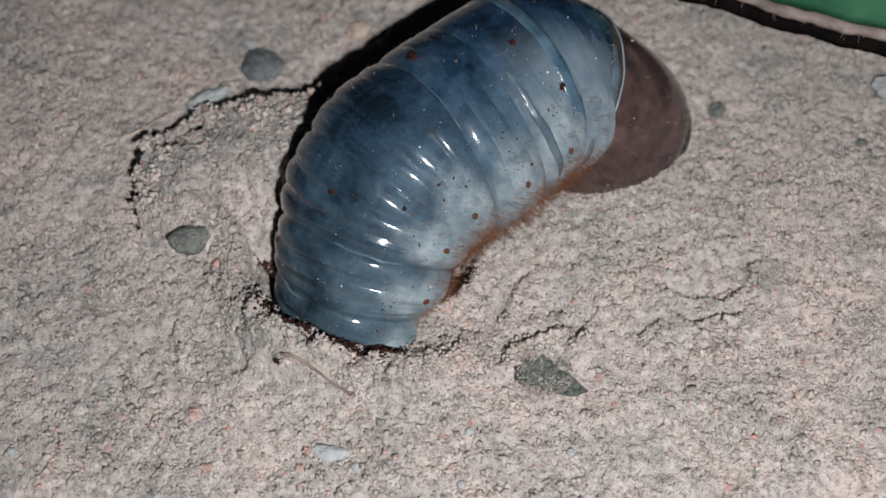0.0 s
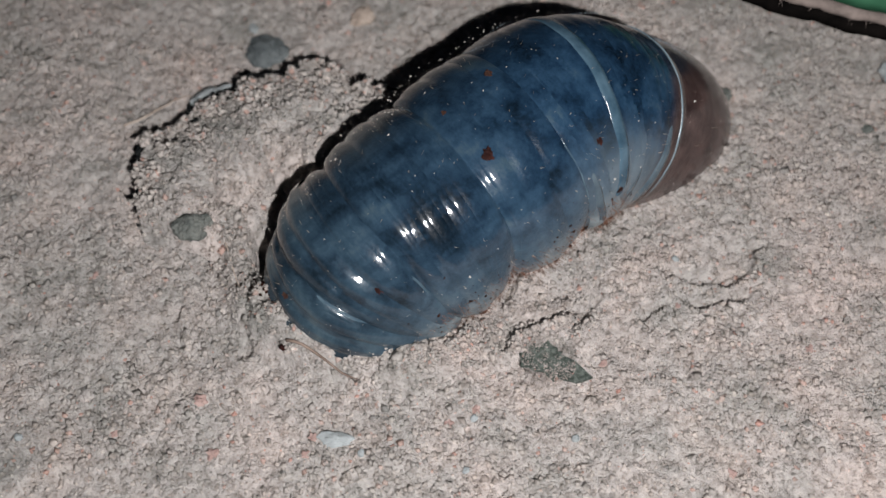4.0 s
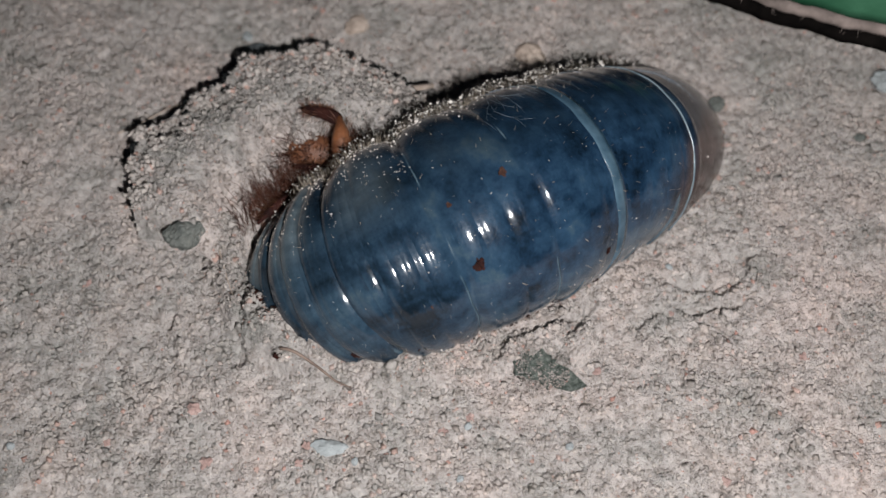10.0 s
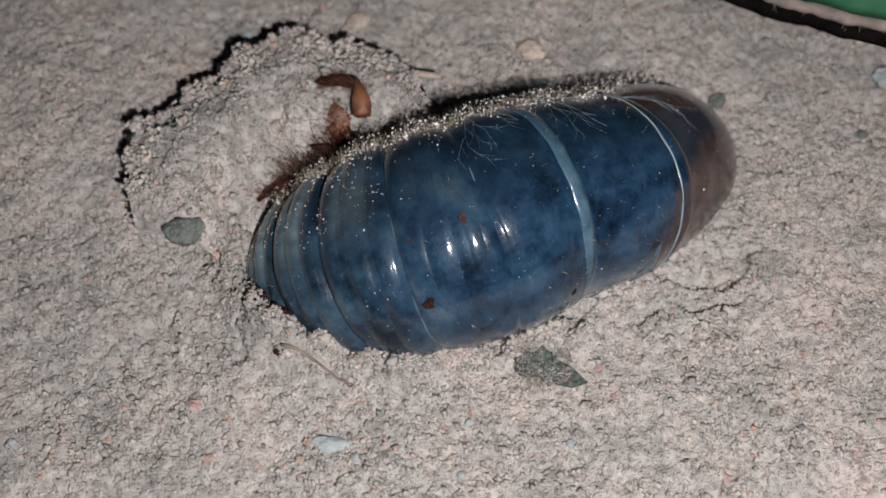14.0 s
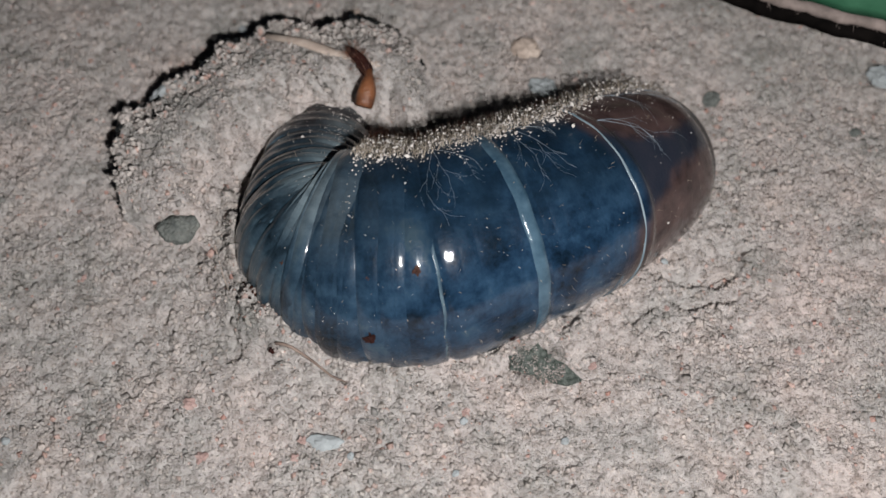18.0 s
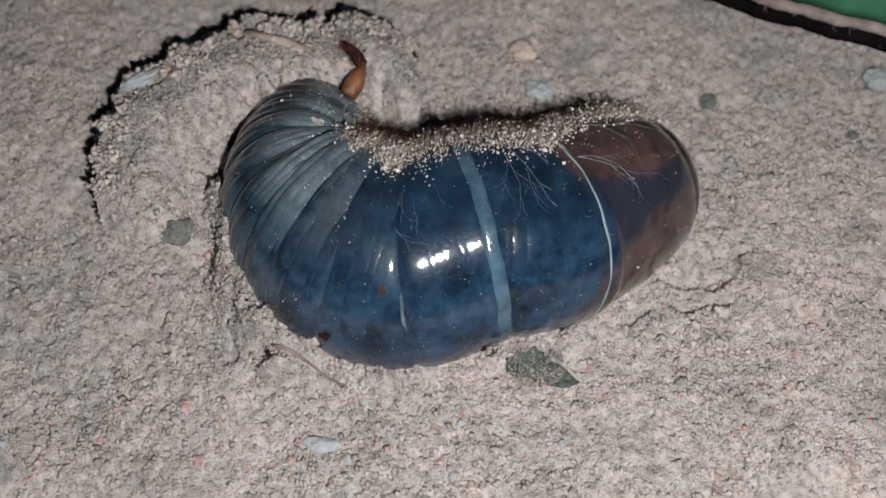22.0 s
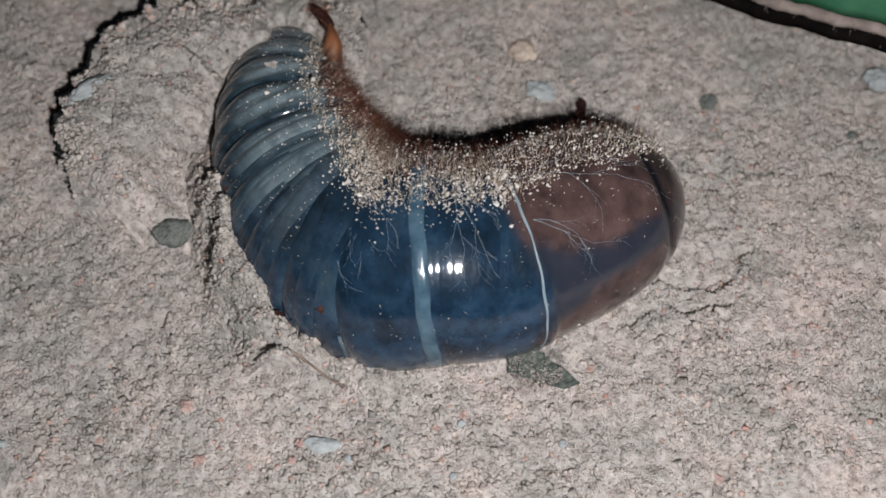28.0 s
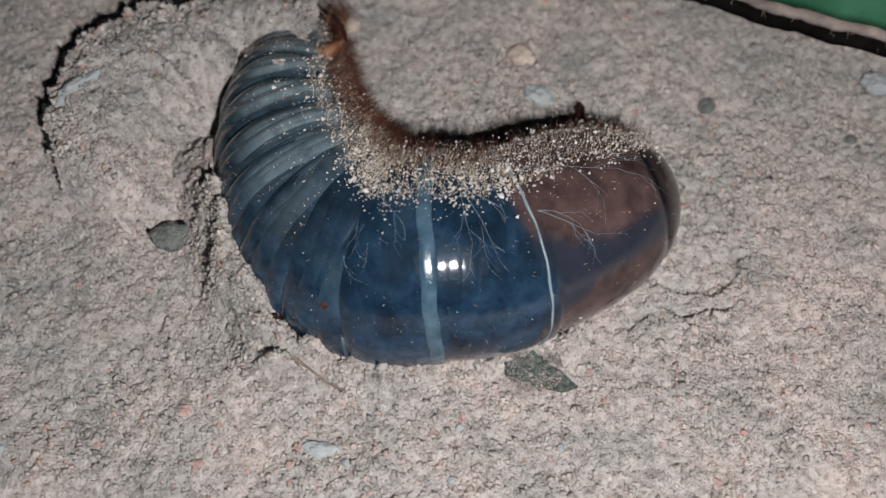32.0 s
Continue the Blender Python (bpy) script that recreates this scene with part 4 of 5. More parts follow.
# ---- the leaf that hangs in from behind ----
def green_leaf():
    """A thick green leaf; its dry, frayed rim looks down at the sand."""
    a, b = np.array((26.93, 22.27)), np.array((43.04, 15.70))
    way = (b - a) / np.linalg.norm(b - a)
    out = np.array((-way[1], way[0]))
    leaf = new("green_leaf")
    tagged(leaf, "green leaf with a dry frayed brown rim above the sand", "leaf")
    u, v = np.meshgrid(np.linspace(-10, 44, 110), np.linspace(0, 1, 40), indexing="ij")
    wob = 0.5 * (value_noise(u, 0 * u, 3, 2) - 0.5) + 0.25 * (value_noise(u, 0 * u, 0.8, 3) - 0.5)
    across = v * 40 + wob * (1 - v)
    x, y = a[0] + way[0] * u + out[0] * across, a[1] + way[1] * u + out[1] * across
    z = 8.7 + 3.0 * np.sin(np.clip(v * 3.4, 0, 3.1416)) - 9.4 * smooth(0.6, 1, v) + 0.3 * value_noise(x, y, 4, 4)
    z = z - 5 * smooth(30, 44, u)
    top = np.stack([x, y, z], -1).reshape(-1, 3)
    low = top - [0, 0, 0.7]
    n, m = u.shape
    faces = [tuple(f) for f in grid_faces(n, m)] + [tuple(f[::-1] + n * m) for f in grid_faces(n, m)]
    for k in range(n - 1):
        faces.append((k * m, (k + 1) * m, n * m + (k + 1) * m, n * m + k * m)[::-1])
    part("blade", mesh_of("blade", np.concatenate([top, low]), faces), LEAF, leaf)
    # the rim: a rough rolled edge
    line = [((x[k, 0], y[k, 0], z[k, 0] - 0.45), 0.42 + 0.25 * float(value_noise(u[k, 0], 0.0, 1.1, 5))) for k in range(n)]
    part("rim", tube_mesh("rim", [line], 8), RIM, leaf, "dry frayed brown rim")
    rng = np.random.RandomState(8)
    hairs = []
    for _ in range(150):
        k = rng.randint(n)
        p = Vector((x[k, 0], y[k, 0], z[k, 0] - 0.6))
        o = Vector((-out[0], -out[1], -0.4)) * rng.uniform(0.4, 1.1) + Vector(rng.normal(0, 0.3, 3))
        hairs.append([(p, 0.06), (p + o * 0.6, 0.04), (p + o + Vector(rng.normal(0, 0.15, 3)), 0.012)])
    # black tube below the rim, standing in for the shadow under the leaf
    shade_line = [((x[k, 0] - 0.35 * out[0], y[k, 0] - 0.35 * out[1], z[k, 0] - 1.5), 0.62 + 0.25 * float(value_noise(u[k, 0], 4.0, 3.1, 5))) for k in range(n)]
    part("shade_strip", tube_mesh("shade_strip", [shade_line], 10), LEAF_SHADE, leaf, "black strip imitating the leaf's shadow under the rim")
    tagged(part("rim_fibres", tube_mesh("rim_fibres", hairs, 3), RIM, leaf), kind="stuff")


green_leaf()

# ---- what moves ----
SPINES = []
FACING = Vector((0, -0.5, 0.866))
BORDERS = [0, 1, 2, 3, 5, 8, 12]


def spine(t, roll, *nodes):
    """The body's middle line at t, from the tail's end to the neck, and the turn of its back from the lens, in degrees."""
    SPINES.append((t, roll, [Vector(p) for p in nodes]))


def on_spine(nodes, b):
    """The middle line at border b: cubic between the nodes."""
    k = max(i for i in range(6) if BORDERS[i] <= b)
    t0, t1 = BORDERS[k], BORDERS[k + 1]

    def slope(i):
        if i == 0:
            return (nodes[1] - nodes[0]) / (BORDERS[1] - BORDERS[0])
        if i == 6:
            return (nodes[6] - nodes[5]) / (BORDERS[6] - BORDERS[5])
        return (nodes[i + 1] - nodes[i - 1]) / (BORDERS[i + 1] - BORDERS[i - 1])

    h, f = t1 - t0, (b - t0) / (t1 - t0)
    return (nodes[k] * (2 * f ** 3 - 3 * f ** 2 + 1) + slope(k) * h * (f ** 3 - 2 * f ** 2 + f)
            + nodes[k + 1] * (3 * f ** 2 - 2 * f ** 3) + slope(k + 1) * h * (f ** 3 - f ** 2))


def ring_pose(at, tailward, roll):
    y = tailward.normalized()
    v = (FACING - y * FACING.dot(y)).normalized()
    e = y.cross(v)
    z = v * math.cos(radians(roll)) + e * math.sin(radians(roll))
    x = y.cross(z)
    m = Matrix((x, y, z)).transposed().to_4x4()
    m.translation = at * MM
    return m


LEG_ROWS = []


def leg_at(t, base, knee, end):
    LEG_ROWS.append((t, Vector(base), Vector(knee), Vector(end)))


def clod_at(n, *rows):
    ob, turn = CLODS[n]
    walk(ob, [(t, pose(x * MM, y * MM, z * MM, 0, 0, turn)) for t, x, y, z in rows])


def slide(ob, *rows):
    walk(ob, [(t, pose(x * MM, y * MM, z * MM, 0, 0, a)) for t, x, y, z, a in rows])


def aimed(at, to):
    y = (to - at).normalized()
    x = y.cross(FACING).normalized()
    m = Matrix((x, y, x.cross(y))).transposed().to_4x4()
    m.translation = at * MM
    return m


def motions():
    spine(0.0, -48.7, (22.23, 14.44, -6.12), (9.92, 13.48, 4.38), (6.97, 12.36, 6.30), (3.30, 9.67, 5.86), (-4.31, 3.46, 4.88), (-8.49, -4.62, -3.90), (-12.66, -0.56, -11.80))
    spine(0.4, -48.7, (22.23, 14.44, -6.12), (9.92, 13.48, 4.38), (6.97, 12.36, 6.30), (3.30, 9.67, 5.86), (-4.31, 3.46, 4.88), (-8.49, -4.62, -3.90), (-12.66, -0.56, -11.80))
    spine(1.0, -25.0, (23.50, 16.40, -7.03), (11.75, 13.15, 3.64), (8.44, 11.52, 5.60), (5.91, 9.30, 5.56), (-3.77, 0.66, 4.73), (-9.23, -5.80, -3.97), (-13.70, -0.67, -11.80))
    spine(1.2, -25.0, (23.50, 16.40, -7.03), (11.75, 13.15, 3.64), (8.44, 11.52, 5.60), (5.91, 9.30, 5.56), (-3.77, 0.66, 4.73), (-9.23, -5.80, -3.97), (-13.70, -0.67, -11.80))
    spine(1.6, -38.3, (22.36, 15.78, -5.81), (10.04, 12.45, 4.16), (6.80, 11.39, 6.04), (4.81, 9.34, 5.73), (-4.39, 1.89, 4.70), (-8.92, -5.11, -3.91), (-13.42, -0.57, -11.80))
    spine(2.0, -38.3, (22.36, 15.78, -5.81), (10.04, 12.45, 4.16), (6.80, 11.39, 6.04), (4.81, 9.34, 5.73), (-4.39, 1.89, 4.70), (-8.92, -5.11, -3.91), (-13.42, -0.57, -11.80))
    spine(2.6, -38.3, (22.36, 15.78, -5.81), (10.04, 12.45, 4.16), (6.80, 11.39, 6.04), (4.81, 9.34, 5.73), (-4.39, 1.89, 4.70), (-8.92, -5.11, -3.91), (-13.42, -0.57, -11.80))
    spine(3.0, -20.3, (23.52, 17.16, -7.22), (12.29, 12.40, 3.43), (8.16, 10.35, 5.63), (5.75, 7.87, 5.62), (-4.42, -0.71, 4.47), (-9.99, -5.92, -3.18), (-14.46, -0.10, -10.81))
    spine(3.5, -8.7, (24.81, 16.97, -7.21), (13.76, 11.11, 3.07), (9.21, 8.96, 5.84), (6.43, 6.55, 5.60), (-4.90, -2.00, 4.26), (-9.63, -5.85, -2.21), (-14.15, 2.36, -9.10))
    spine(5.5, 3.2, (25.23, 15.88, -6.55), (13.99, 9.75, 3.37), (10.20, 6.80, 5.16), (5.63, 4.61, 5.05), (-4.85, -4.06, 2.43), (-10.88, -2.44, -6.85), (-6.46, 4.10, -15.85))
    spine(6.0, 7.2, (24.68, 16.87, -7.30), (14.53, 8.87, 2.46), (10.14, 5.59, 4.42), (5.58, 3.43, 4.74), (-5.16, -3.71, 2.49), (-11.21, -2.00, -6.53), (-6.49, 4.17, -15.71))
    spine(7.0, 12.0, (24.90, 16.98, -7.58), (15.24, 8.38, 2.18), (10.07, 4.93, 4.24), (5.24, 2.12, 4.84), (-4.99, -3.18, 2.45), (-11.40, -1.88, -6.29), (-6.53, 4.40, -15.39))
    spine(8.0, 13.7, (24.93, 17.80, -8.01), (15.22, 9.27, 1.76), (10.10, 5.45, 3.76), (5.56, 2.65, 4.35), (-5.13, -3.20, 2.49), (-11.43, -1.98, -6.24), (-6.52, 4.61, -15.09))
    spine(9.0, 16.7, (24.47, 17.16, -8.07), (15.21, 8.16, 1.71), (9.87, 4.17, 3.79), (5.46, 1.59, 4.42), (-5.16, -3.17, 2.19), (-11.57, -2.12, -6.18), (-6.51, 4.80, -14.80))
    spine(10.0, 19.1, (24.45, 17.25, -8.58), (15.29, 8.25, 1.29), (9.47, 4.06, 3.48), (4.99, 0.90, 4.70), (-5.25, -3.61, 2.88), (-11.56, -2.18, -6.07), (-6.52, 4.99, -14.50))
    spine(11.0, 20.5, (24.41, 16.70, -7.86), (14.87, 7.85, 1.81), (9.68, 4.03, 3.75), (5.23, 1.57, 4.38), (-5.22, -3.41, 2.20), (-11.29, -1.95, -6.05), (-6.49, 5.19, -14.20))
    spine(12.0, 25.8, (24.01, 16.83, -5.27), (13.60, 6.50, 1.63), (6.86, 2.02, 3.69), (2.34, -1.27, 4.33), (-5.88, -3.11, 2.23), (-12.00, -1.80, -5.76), (-6.53, 5.36, -13.91))
    spine(13.0, 26.8, (25.26, 14.75, -4.76), (14.12, 4.99, 1.83), (6.80, 1.27, 3.60), (1.68, -1.64, 4.43), (-5.97, -2.84, 2.02), (-12.28, -2.32, -5.91), (-6.51, 5.57, -13.61))
    spine(14.0, 25.8, (25.36, 14.03, -5.46), (14.47, 4.49, 1.83), (7.49, 1.11, 3.76), (2.84, -1.58, 4.43), (-5.70, -2.86, 1.83), (-12.11, -1.50, -5.39), (-6.48, 5.76, -13.32))
    spine(14.5, 24.9, (25.78, 14.13, -6.14), (14.93, 4.91, 1.58), (8.03, 1.42, 3.91), (3.39, -1.31, 4.36), (-7.35, -3.95, 2.06), (-11.67, -1.66, -5.99), (-6.48, 5.85, -13.17))
    spine(16.5, 40.1, (23.66, 11.97, -2.30), (11.55, 2.40, 2.66), (5.04, -0.78, 3.58), (-1.13, -3.49, 3.48), (-7.04, -3.28, 2.55), (-10.06, -0.39, 2.62), (-10.86, 12.16, -1.15))
    spine(17.0, 43.3, (23.65, 12.22, -1.69), (11.03, 2.81, 2.15), (4.87, -1.16, 3.23), (-2.33, -3.41, 2.72), (-7.95, -2.51, 3.67), (-10.24, -0.01, 2.71), (-10.54, 12.59, -1.11))
    spine(18.0, 39.5, (23.73, 12.46, -2.73), (11.90, 2.59, 2.30), (5.39, -0.89, 3.12), (-1.10, -3.46, 3.42), (-7.34, -3.00, 2.95), (-10.51, -0.09, 2.82), (-10.12, 12.59, -1.14))
    spine(19.0, 38.3, (23.74, 12.29, -4.07), (12.55, 2.46, 2.31), (6.36, -0.57, 3.54), (0.46, -3.14, 3.81), (-6.55, -2.68, 2.94), (-10.83, 0.50, 3.07), (-10.17, 13.15, -1.07))
    spine(19.4, 38.3, (23.74, 12.29, -4.07), (12.55, 2.46, 2.31), (6.36, -0.57, 3.54), (0.46, -3.14, 3.81), (-6.55, -2.68, 2.94), (-10.83, 0.50, 3.07), (-10.17, 13.15, -1.07))
    spine(20.0, 45.7, (22.37, 9.33, -1.72), (9.90, -0.20, 2.32), (3.73, -2.16, 3.52), (-2.01, -3.57, 3.44), (-6.97, -2.70, 3.32), (-11.14, 1.90, 3.12), (-10.57, 14.49, -0.50))
    spine(21.0, 48.8, (22.33, 8.59, 0.69), (9.26, -0.63, 3.24), (2.94, -2.48, 3.70), (-3.71, -3.98, 3.16), (-7.93, -2.28, 3.26), (-11.52, 2.20, 3.34), (-10.94, 14.43, -0.00))
    spine(22.0, 47.1, (22.25, 8.99, -1.23), (9.64, -0.29, 2.92), (3.74, -1.76, 3.96), (-2.68, -3.66, 3.28), (-8.13, -1.56, 3.70), (-11.84, 3.49, 3.53), (-10.88, 15.51, -0.00))
    spine(23.0, 47.2, (22.50, 8.32, -1.46), (9.59, -0.22, 3.36), (4.04, -1.60, 4.08), (-1.66, -2.89, 3.58), (-8.24, -0.68, 3.13), (-11.69, 3.84, 3.46), (-11.22, 15.58, 0.00))
    spine(23.7, 59.2, (20.13, 3.95, 3.48), (5.46, -2.89, 4.07), (-0.28, -3.99, 4.57), (-4.50, -3.64, 3.46), (-9.24, -0.62, 2.77), (-12.42, 8.96, 3.36), (-12.87, 18.74, 0.01))
    spine(24.0, 59.2, (20.13, 3.95, 3.48), (5.46, -2.89, 4.07), (-0.28, -3.99, 4.57), (-4.50, -3.64, 3.46), (-9.24, -0.62, 2.77), (-12.42, 8.96, 3.36), (-12.87, 18.74, 0.01))
    spine(25.0, 64.4, (20.41, 4.24, 4.79), (5.74, -2.60, 4.16), (-0.30, -3.31, 4.46), (-5.38, -2.84, 3.09), (-10.54, 0.57, 3.05), (-11.61, 9.64, 3.06), (-11.87, 19.79, -0.11))
    spine(25.5, 65.7, (20.33, 4.09, 5.41), (5.72, -2.82, 4.33), (-0.38, -3.25, 4.47), (-5.51, -2.83, 3.00), (-10.63, 0.63, 2.86), (-11.51, 9.95, 3.02), (-11.76, 20.62, -0.10))
    spine(28.0, 66.9, (20.57, 3.89, 4.01), (5.97, -3.10, 4.05), (0.17, -4.02, 4.38), (-3.91, -3.66, 3.33), (-8.97, 0.32, 2.95), (-13.28, 9.43, 3.41), (-13.95, 21.76, -0.12))
    spine(28.1, 66.9, (20.57, 3.89, 4.01), (5.97, -3.10, 4.05), (0.17, -4.02, 4.38), (-3.91, -3.66, 3.33), (-8.97, 0.32, 2.95), (-13.28, 9.43, 3.41), (-13.95, 21.76, -0.12))
    spine(28.4, 66.5, (19.63, 3.79, 6.17), (5.10, -3.07, 4.23), (-0.86, -3.54, 4.15), (-5.30, -2.99, 2.97), (-10.13, 1.27, 3.01), (-13.33, 9.89, 3.31), (-15.32, 22.78, 0.03))
    spine(29.0, 66.5, (19.63, 3.79, 6.17), (5.10, -3.07, 4.23), (-0.86, -3.54, 4.15), (-5.30, -2.99, 2.97), (-10.13, 1.27, 3.01), (-13.33, 9.89, 3.31), (-15.32, 22.78, 0.03))
    spine(29.6, 66.5, (19.63, 3.79, 6.17), (5.10, -3.07, 4.23), (-0.86, -3.54, 4.15), (-5.30, -2.99, 2.97), (-10.13, 1.27, 3.01), (-13.33, 9.89, 3.31), (-15.32, 22.78, 0.03))
    spine(29.9, 66.0, (20.63, 4.60, 2.65), (6.08, -2.41, 3.87), (0.61, -3.56, 4.35), (-4.31, -3.07, 3.33), (-8.89, 0.53, 3.42), (-13.05, 10.34, 3.67), (-14.10, 21.35, -0.12))
    spine(30.0, 66.0, (20.63, 4.60, 2.65), (6.08, -2.41, 3.87), (0.61, -3.56, 4.35), (-4.31, -3.07, 3.33), (-8.89, 0.53, 3.42), (-13.05, 10.34, 3.67), (-14.10, 21.35, -0.12))
    spine(30.5, 66.0, (20.63, 4.60, 2.65), (6.08, -2.41, 3.87), (0.61, -3.56, 4.35), (-4.31, -3.07, 3.33), (-8.89, 0.53, 3.42), (-13.05, 10.34, 3.67), (-14.10, 21.35, -0.12))
    spine(30.8, 65.5, (19.67, 4.13, 5.32), (5.14, -2.92, 4.12), (-0.56, -3.72, 4.23), (-4.86, -3.17, 3.05), (-9.81, 1.07, 3.18), (-13.47, 9.15, 3.10), (-15.61, 23.11, 0.11))
    spine(31.0, 65.5, (19.67, 4.13, 5.32), (5.14, -2.92, 4.12), (-0.56, -3.72, 4.23), (-4.86, -3.17, 3.05), (-9.81, 1.07, 3.18), (-13.47, 9.15, 3.10), (-15.61, 23.11, 0.11))
    spine(31.2, 65.5, (19.67, 4.13, 5.32), (5.14, -2.92, 4.12), (-0.56, -3.72, 4.23), (-4.86, -3.17, 3.05), (-9.81, 1.07, 3.18), (-13.47, 9.15, 3.10), (-15.61, 23.11, 0.11))
    spine(31.7, 65.1, (20.61, 5.14, 2.67), (6.20, -2.18, 3.68), (0.45, -3.38, 4.24), (-4.11, -2.99, 3.40), (-9.00, 0.69, 3.42), (-12.86, 10.11, 3.37), (-13.44, 22.31, -0.08))
    spine(32.0, 65.1, (20.61, 5.14, 2.67), (6.20, -2.18, 3.68), (0.45, -3.38, 4.24), (-4.11, -2.99, 3.40), (-9.00, 0.69, 3.42), (-12.86, 10.11, 3.37), (-13.44, 22.31, -0.08))
    for fold, middle, lo, hi in FOLDS:
        rows = []
        for t, roll, nodes in SPINES:
            if lo == 0:
                rear, front = on_spine(nodes, 0), on_spine(nodes, 1)
                way = (rear - front).normalized()
                at = front + way * (hi - middle)
            else:
                b = float(ring_of(middle))
                at, way = on_spine(nodes, b), on_spine(nodes, max(b - 0.4, 0.7)) - on_spine(nodes, min(b + 0.4, 12))
            rows.append((t, ring_pose(at, way, roll)))
        walk(fold, rows)
    slide(head, (0.0, -11.88, 1.01, -13.00, -30), (3.5, -13.18, 6.27, -9.00, -30), (5.5, -11.76, 8.48, 2.00, -20), (6.0, -11.52, 8.39, 2.50, -20), (7.5, -11.39, 8.35, 2.20, -15), (9.0, -11.26, 7.89, 2.40, -10), (11.5, -11.86, 7.84, 2.30, -5), (13.0, -9.74, 10.37, 2.10, 0), (16.5, -9.72, 12.99, 2.00, 20), (19.0, -10.54, 15.16, 1.60, 20), (21.0, -11.47, 16.91, 1.20, 25), (23.0, -12.08, 18.47, 1.00, 25), (25.5, -11.43, 19.50, 1.00, 30), (28.0, -13.83, 21.44, 1.00, 30), (32.0, -12.67, 21.72, 1.00, 30))
    leg_at(0.0, (-12.18, 8.99, -3.50), (-12.74, 10.93, -2.50), (-16.71, 11.95, -3.00))
    leg_at(5.5, (-10.62, 11.04, -0.50), (-11.70, 12.94, 0.50), (-15.60, 13.99, 0.00))
    leg_at(6.0, (-10.16, 9.82, 0.50), (-10.69, 11.68, 1.50), (-13.51, 13.38, 1.00))
    leg_at(7.5, (-8.81, 6.39, 5.20), (-9.58, 8.70, 6.20), (-14.06, 11.28, 5.70))
    leg_at(9.0, (-8.32, 5.85, 5.70), (-8.72, 8.74, 6.70), (-12.67, 11.44, 6.20))
    leg_at(11.5, (-9.44, 5.33, 5.70), (-9.77, 8.51, 6.70), (-13.60, 9.51, 6.20))
    leg_at(13.0, (-7.12, 8.51, 5.70), (-7.68, 11.80, 6.70), (-10.87, 12.20, 6.20))
    leg_at(16.5, (-7.02, 9.75, 6.20), (-7.81, 12.42, 7.20), (-11.03, 15.11, 6.70))
    leg_at(19.0, (-6.31, 9.91, 6.20), (-5.48, 12.27, 7.20), (-7.05, 16.96, 6.70))
    leg_at(21.0, (-6.32, 10.91, 6.20), (-5.36, 13.93, 7.20), (-7.59, 18.03, 6.70))
    leg_at(23.0, (-9.06, 11.66, 6.20), (-7.37, 15.04, 7.20), (-9.65, 18.85, 6.70))
    leg_at(25.5, (-6.71, 13.57, 6.20), (-5.98, 16.01, 7.20), (-7.74, 20.56, 6.70))
    leg_at(28.0, (-9.24, 15.21, 6.20), (-9.50, 17.01, 7.20), (-11.89, 21.26, 6.70))
    leg_at(32.0, (-10.91, 15.66, 6.20), (-8.58, 17.13, 7.20), (-10.05, 22.47, 6.70))
    walk(leg, [(t, aimed(b, k)) for t, b, k, e in LEG_ROWS])
    rows = []
    for t, b, k, e in LEG_ROWS:
        upper = aimed(b, k)
        knee = upper @ Vector((0, 3.2 * MM, 0))
        rows.append((t, upper.inverted() @ aimed(knee / MM, knee / MM + e - k)))
    walk(shin, rows)
    walk(FOLDED[0], [(t, aimed(Vector(a), Vector(b))) for t, a, b in ((0, (-11.73, 10.66, -6.00), (-13.94, 13.11, -6.60)), (3.5, (-11.88, 7.73, -4.00), (-14.03, 10.09, -4.60)), (5.5, (-9.95, 5.92, 3.20), (-12.83, 6.63, 2.60)), (9, (-9.73, 4.81, 4.20), (-12.83, 5.70, 3.60)), (12, (-9.99, 4.95, 4.20), (-13.07, 5.60, 3.60)), (14, (-9.26, 7.09, 3.40), (-12.42, 8.01, 2.80)), (17, (-8.89, 9.80, 3.00), (-11.83, 10.43, 2.40)), (20, (-9.59, 14.36, 1.00), (-12.37, 14.83, 0.40)), (24, (-12.22, 18.53, -3.00), (-14.55, 18.29, -3.60)), (32, (-14.68, 23.75, -5.00), (-17.12, 23.49, -5.60)))])
    walk(FOLDED[1], [(t, aimed(Vector(a), Vector(b))) for t, a, b in ((0, (-14.36, 4.78, -6.00), (-16.49, 3.25, -6.60)), (3.5, (-14.41, 2.10, -4.00), (-16.48, 0.63, -4.60)), (5.5, (-13.22, 2.94, 3.20), (-15.63, 1.29, 2.60)), (9, (-13.03, 2.37, 3.90), (-15.24, 0.46, 3.30)), (12, (-13.38, 2.51, 3.90), (-15.54, 0.59, 3.30)), (14, (-13.09, 4.21, 3.20), (-15.54, 2.83, 2.60)), (17, (-12.82, 6.65, 2.60), (-15.32, 5.23, 2.00)), (20, (-14.25, 10.47, 0.00), (-16.86, 8.96, -0.60)), (24, (-16.50, 13.67, -4.00), (-18.68, 12.05, -4.60)), (32, (-19.04, 17.85, -6.00), (-20.21, 16.86, -6.60)))])
    clod_at(0, (0.0, -28.76, 9.55, 0.60), (6.0, -28.98, 8.01, 1.20), (9.0, -28.73, 8.87, 1.70), (13.0, -29.05, 9.24, 2.30), (16.5, -29.05, 9.63, 2.60), (19.0, -29.87, 9.80, 2.80), (21.0, -30.26, 8.90, 3.00), (23.0, -31.41, 9.02, 3.10), (25.5, -31.93, 9.95, 3.30), (28.0, -33.52, 11.23, 3.40), (32.0, -34.67, 12.65, 3.40))
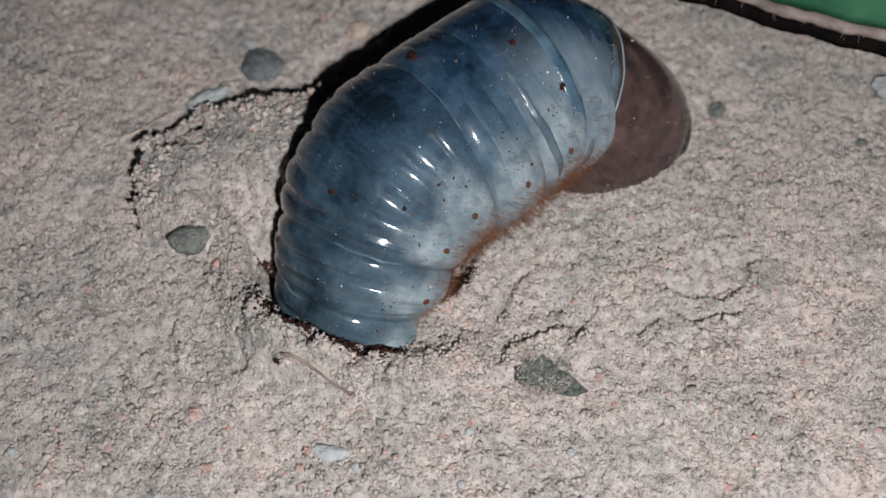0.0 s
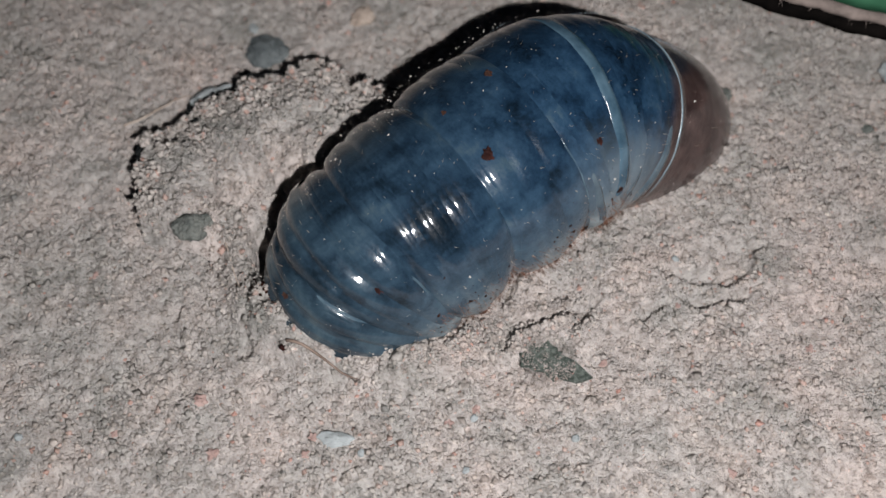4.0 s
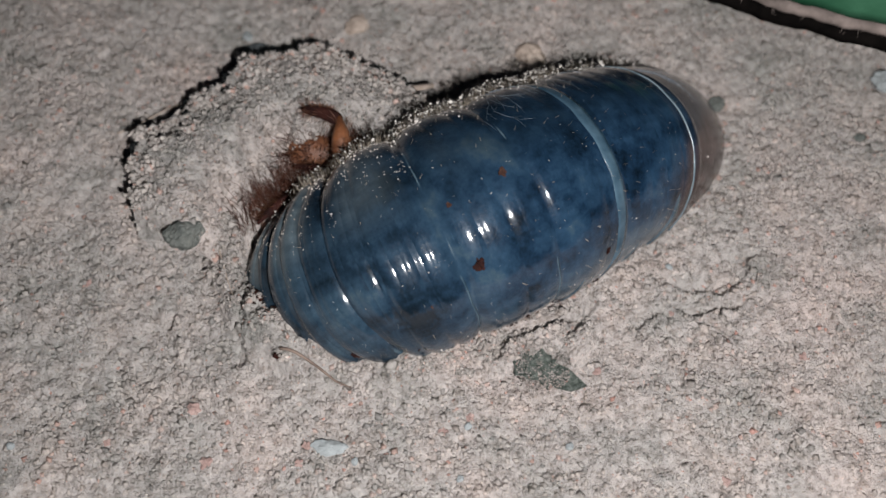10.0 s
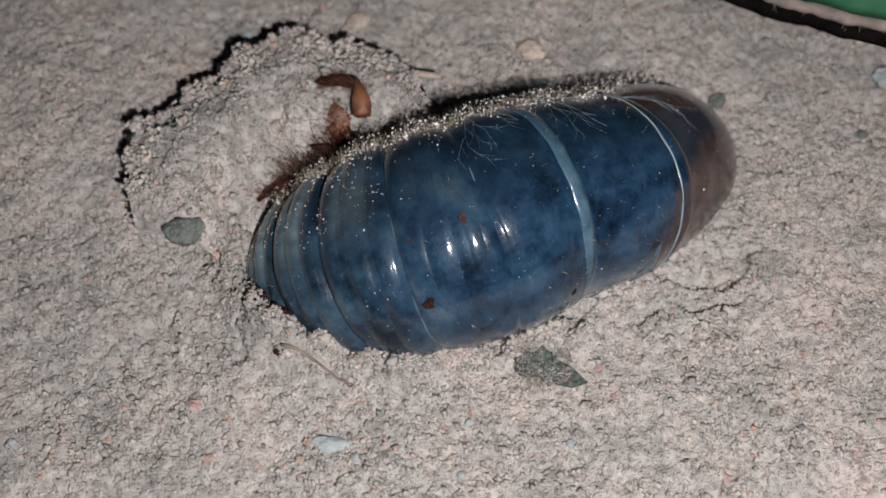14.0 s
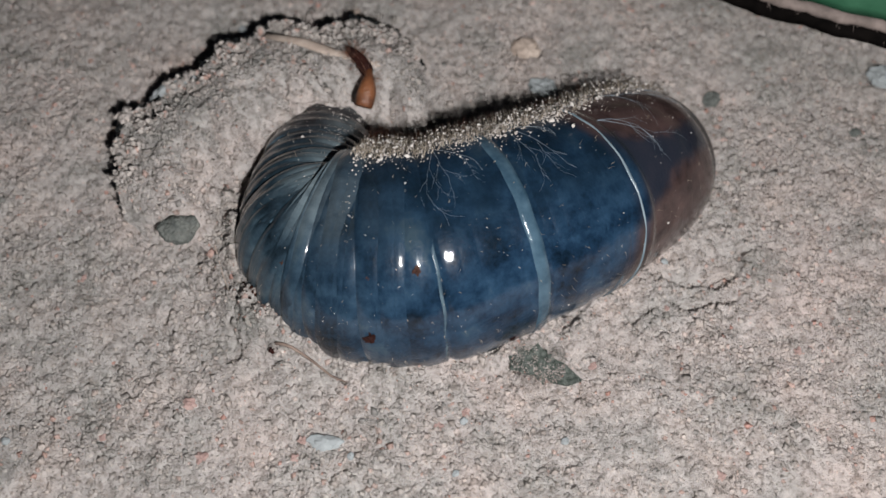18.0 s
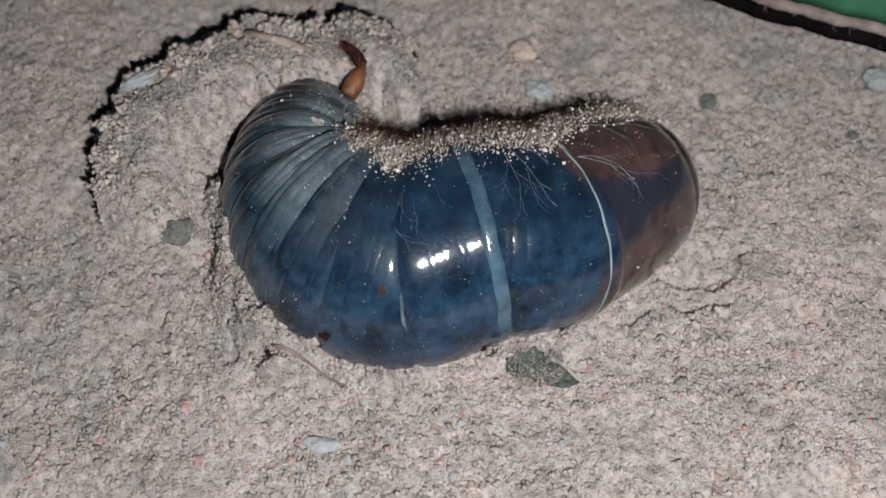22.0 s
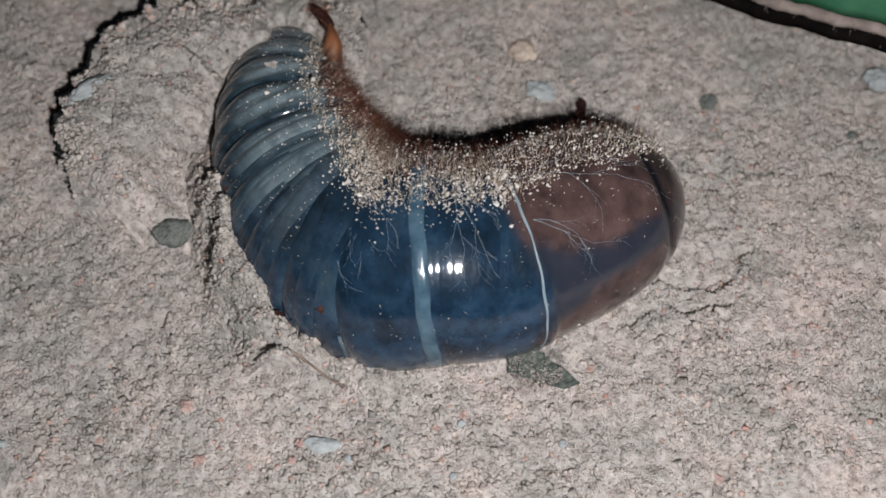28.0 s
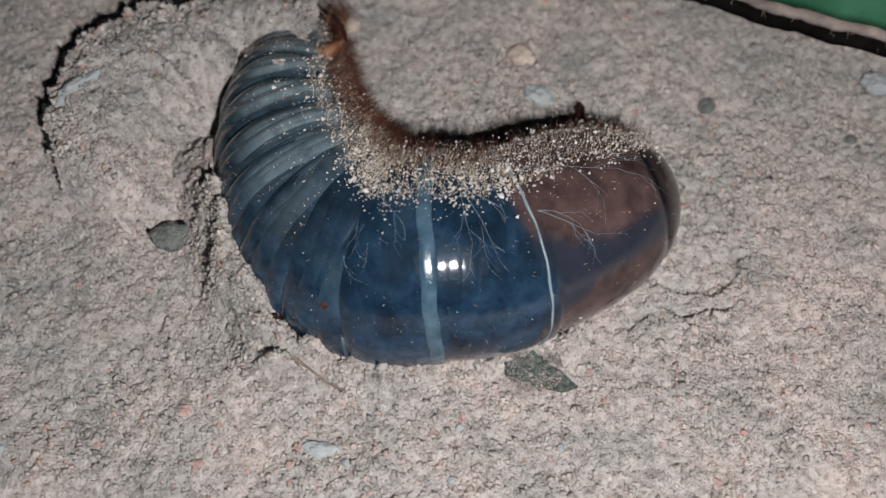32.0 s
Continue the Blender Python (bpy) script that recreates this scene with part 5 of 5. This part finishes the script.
    clod_at(1, (0.0, -22.82, 13.44, 0.60), (6.0, -23.47, 12.68, 1.20), (9.0, -23.56, 13.71, 1.70), (13.0, -24.03, 13.97, 2.30), (16.5, -25.10, 13.85, 2.60), (19.0, -25.73, 14.36, 2.80), (21.0, -27.08, 14.75, 3.00), (23.0, -30.49, 14.88, 3.10), (25.5, -32.04, 14.05, 3.30), (28.0, -33.30, 14.32, 3.40), (32.0, -34.48, 15.86, 3.40))
    clod_at(2, (0.0, -18.26, 15.11, 0.60), (6.0, -19.64, 16.02, 1.20), (9.0, -18.99, 17.93, 1.70), (13.0, -19.25, 18.76, 2.30), (16.5, -20.34, 18.48, 2.60), (19.0, -20.89, 18.32, 2.80), (21.0, -22.99, 18.03, 3.00), (23.0, -25.42, 18.52, 3.10), (25.5, -26.63, 20.61, 3.30), (28.0, -30.51, 19.90, 3.40), (32.0, -32.75, 19.67, 3.40))
    clod_at(3, (0.0, -13.05, 16.46, 0.60), (6.0, -15.79, 17.74, 1.20), (9.0, -14.75, 18.83, 1.70), (13.0, -16.15, 20.53, 2.30), (16.5, -17.81, 20.25, 2.60), (19.0, -17.09, 21.16, 2.80), (21.0, -18.45, 21.22, 3.00), (23.0, -20.40, 22.08, 3.10), (25.5, -20.94, 23.52, 3.30), (28.0, -27.72, 23.15, 3.40), (32.0, -29.50, 23.28, 3.40))
    clod_at(4, (0.0, -8.74, 15.78, 0.60), (6.0, -11.44, 17.19, 1.20), (9.0, -11.50, 18.83, 1.70), (13.0, -11.78, 20.53, 2.30), (16.5, -13.54, 21.69, 2.60), (19.0, -12.78, 22.24, 2.80), (21.0, -14.66, 21.94, 3.00), (23.0, -13.95, 24.29, 3.10), (25.5, -14.98, 25.38, 3.30), (28.0, -21.92, 25.75, 3.40), (32.0, -26.13, 24.99, 3.40))
    clod_at(5, (0.0, -4.99, 15.11, 0.60), (6.0, -7.11, 16.16, 1.20), (9.0, -7.12, 17.58, 1.70), (13.0, -7.89, 19.11, 2.30), (16.5, -8.05, 21.83, 2.60), (19.0, -7.28, 22.61, 2.80), (21.0, -8.63, 22.45, 3.00), (23.0, -7.29, 25.03, 3.10), (25.5, -8.28, 26.13, 3.30), (28.0, -13.04, 27.43, 3.40), (32.0, -16.90, 28.19, 3.40))
    slide(THINGS['white_chip'], (0.0, -22.91, 16.49, 0.20, 35), (6.0, -22.90, 14.36, 0.60, 35), (13.0, -22.56, 14.03, 1.60, 35), (16.5, -23.91, 13.41, 3.40, 35), (19.0, -24.41, 13.28, 4.20, 35), (21.0, -24.82, 13.80, 4.60, 35), (23.0, -28.94, 13.80, 5.00, 35), (25.5, -29.65, 12.60, 5.40, 38), (28.0, -30.47, 11.96, 6.20, 38), (32.0, -31.58, 12.36, 6.40, 45))
    slide(green_pebble, (0, -21.7, -0.9, 3.1, 15), (8.0, -21.9, -1.2, 3.6, 15), (14.0, -21.9, -1.3, 3.9, 15), (23.0, -22.1, -1.1, 3.4, 12), (29.0, -22.7, -0.4, 2.2, 10), (32.0, -22.7, -0.4, 2.2, 10))
    slide(THINGS['pale_stone'], (0.0, -12.46, 14.99, -2.50, 10), (5.5, -12.43, 10.56, 2.80, 10), (6.0, -9.17, 12.85, 2.80, 30), (9.0, -8.33, 8.46, 2.30, 30), (13.0, -10.23, 16.92, -0.50, 30), (19.0, -9.76, 20.87, -1.50, 30), (32.0, -9.89, 28.08, -2.00, 30))
    slide(THINGS['straw'], (0.0, -7.00, 17.80, -2.50, 20), (6.0, -7.14, 16.58, -1.80, 20), (9.0, -6.05, 14.52, 2.60, 12), (11.5, -6.64, 14.41, 3.00, 4), (13.0, -5.08, 15.90, 2.80, -4), (16.5, -9.71, 17.06, 5.60, -16), (19.0, -10.90, 15.85, 6.20, -20), (21.0, -12.43, 16.27, 6.40, -22), (23.0, -11.86, 16.40, 6.40, -24), (25.5, -15.56, 19.61, 6.60, -26), (28.0, -13.28, 20.01, 5.40, -33), (32.0, -14.42, 22.04, 4.80, -35))
    walk(mound, [(t, pose(0, 0, z * MM)) for t, z in ((0, -8.9), (3.5, -8.4), (5.5, -7.8), (9, -7.2), (13, -6.0), (17, -3.0), (21, -1.2), (24, 0.2), (28, 0.7), (32, 0.9))])


motions()
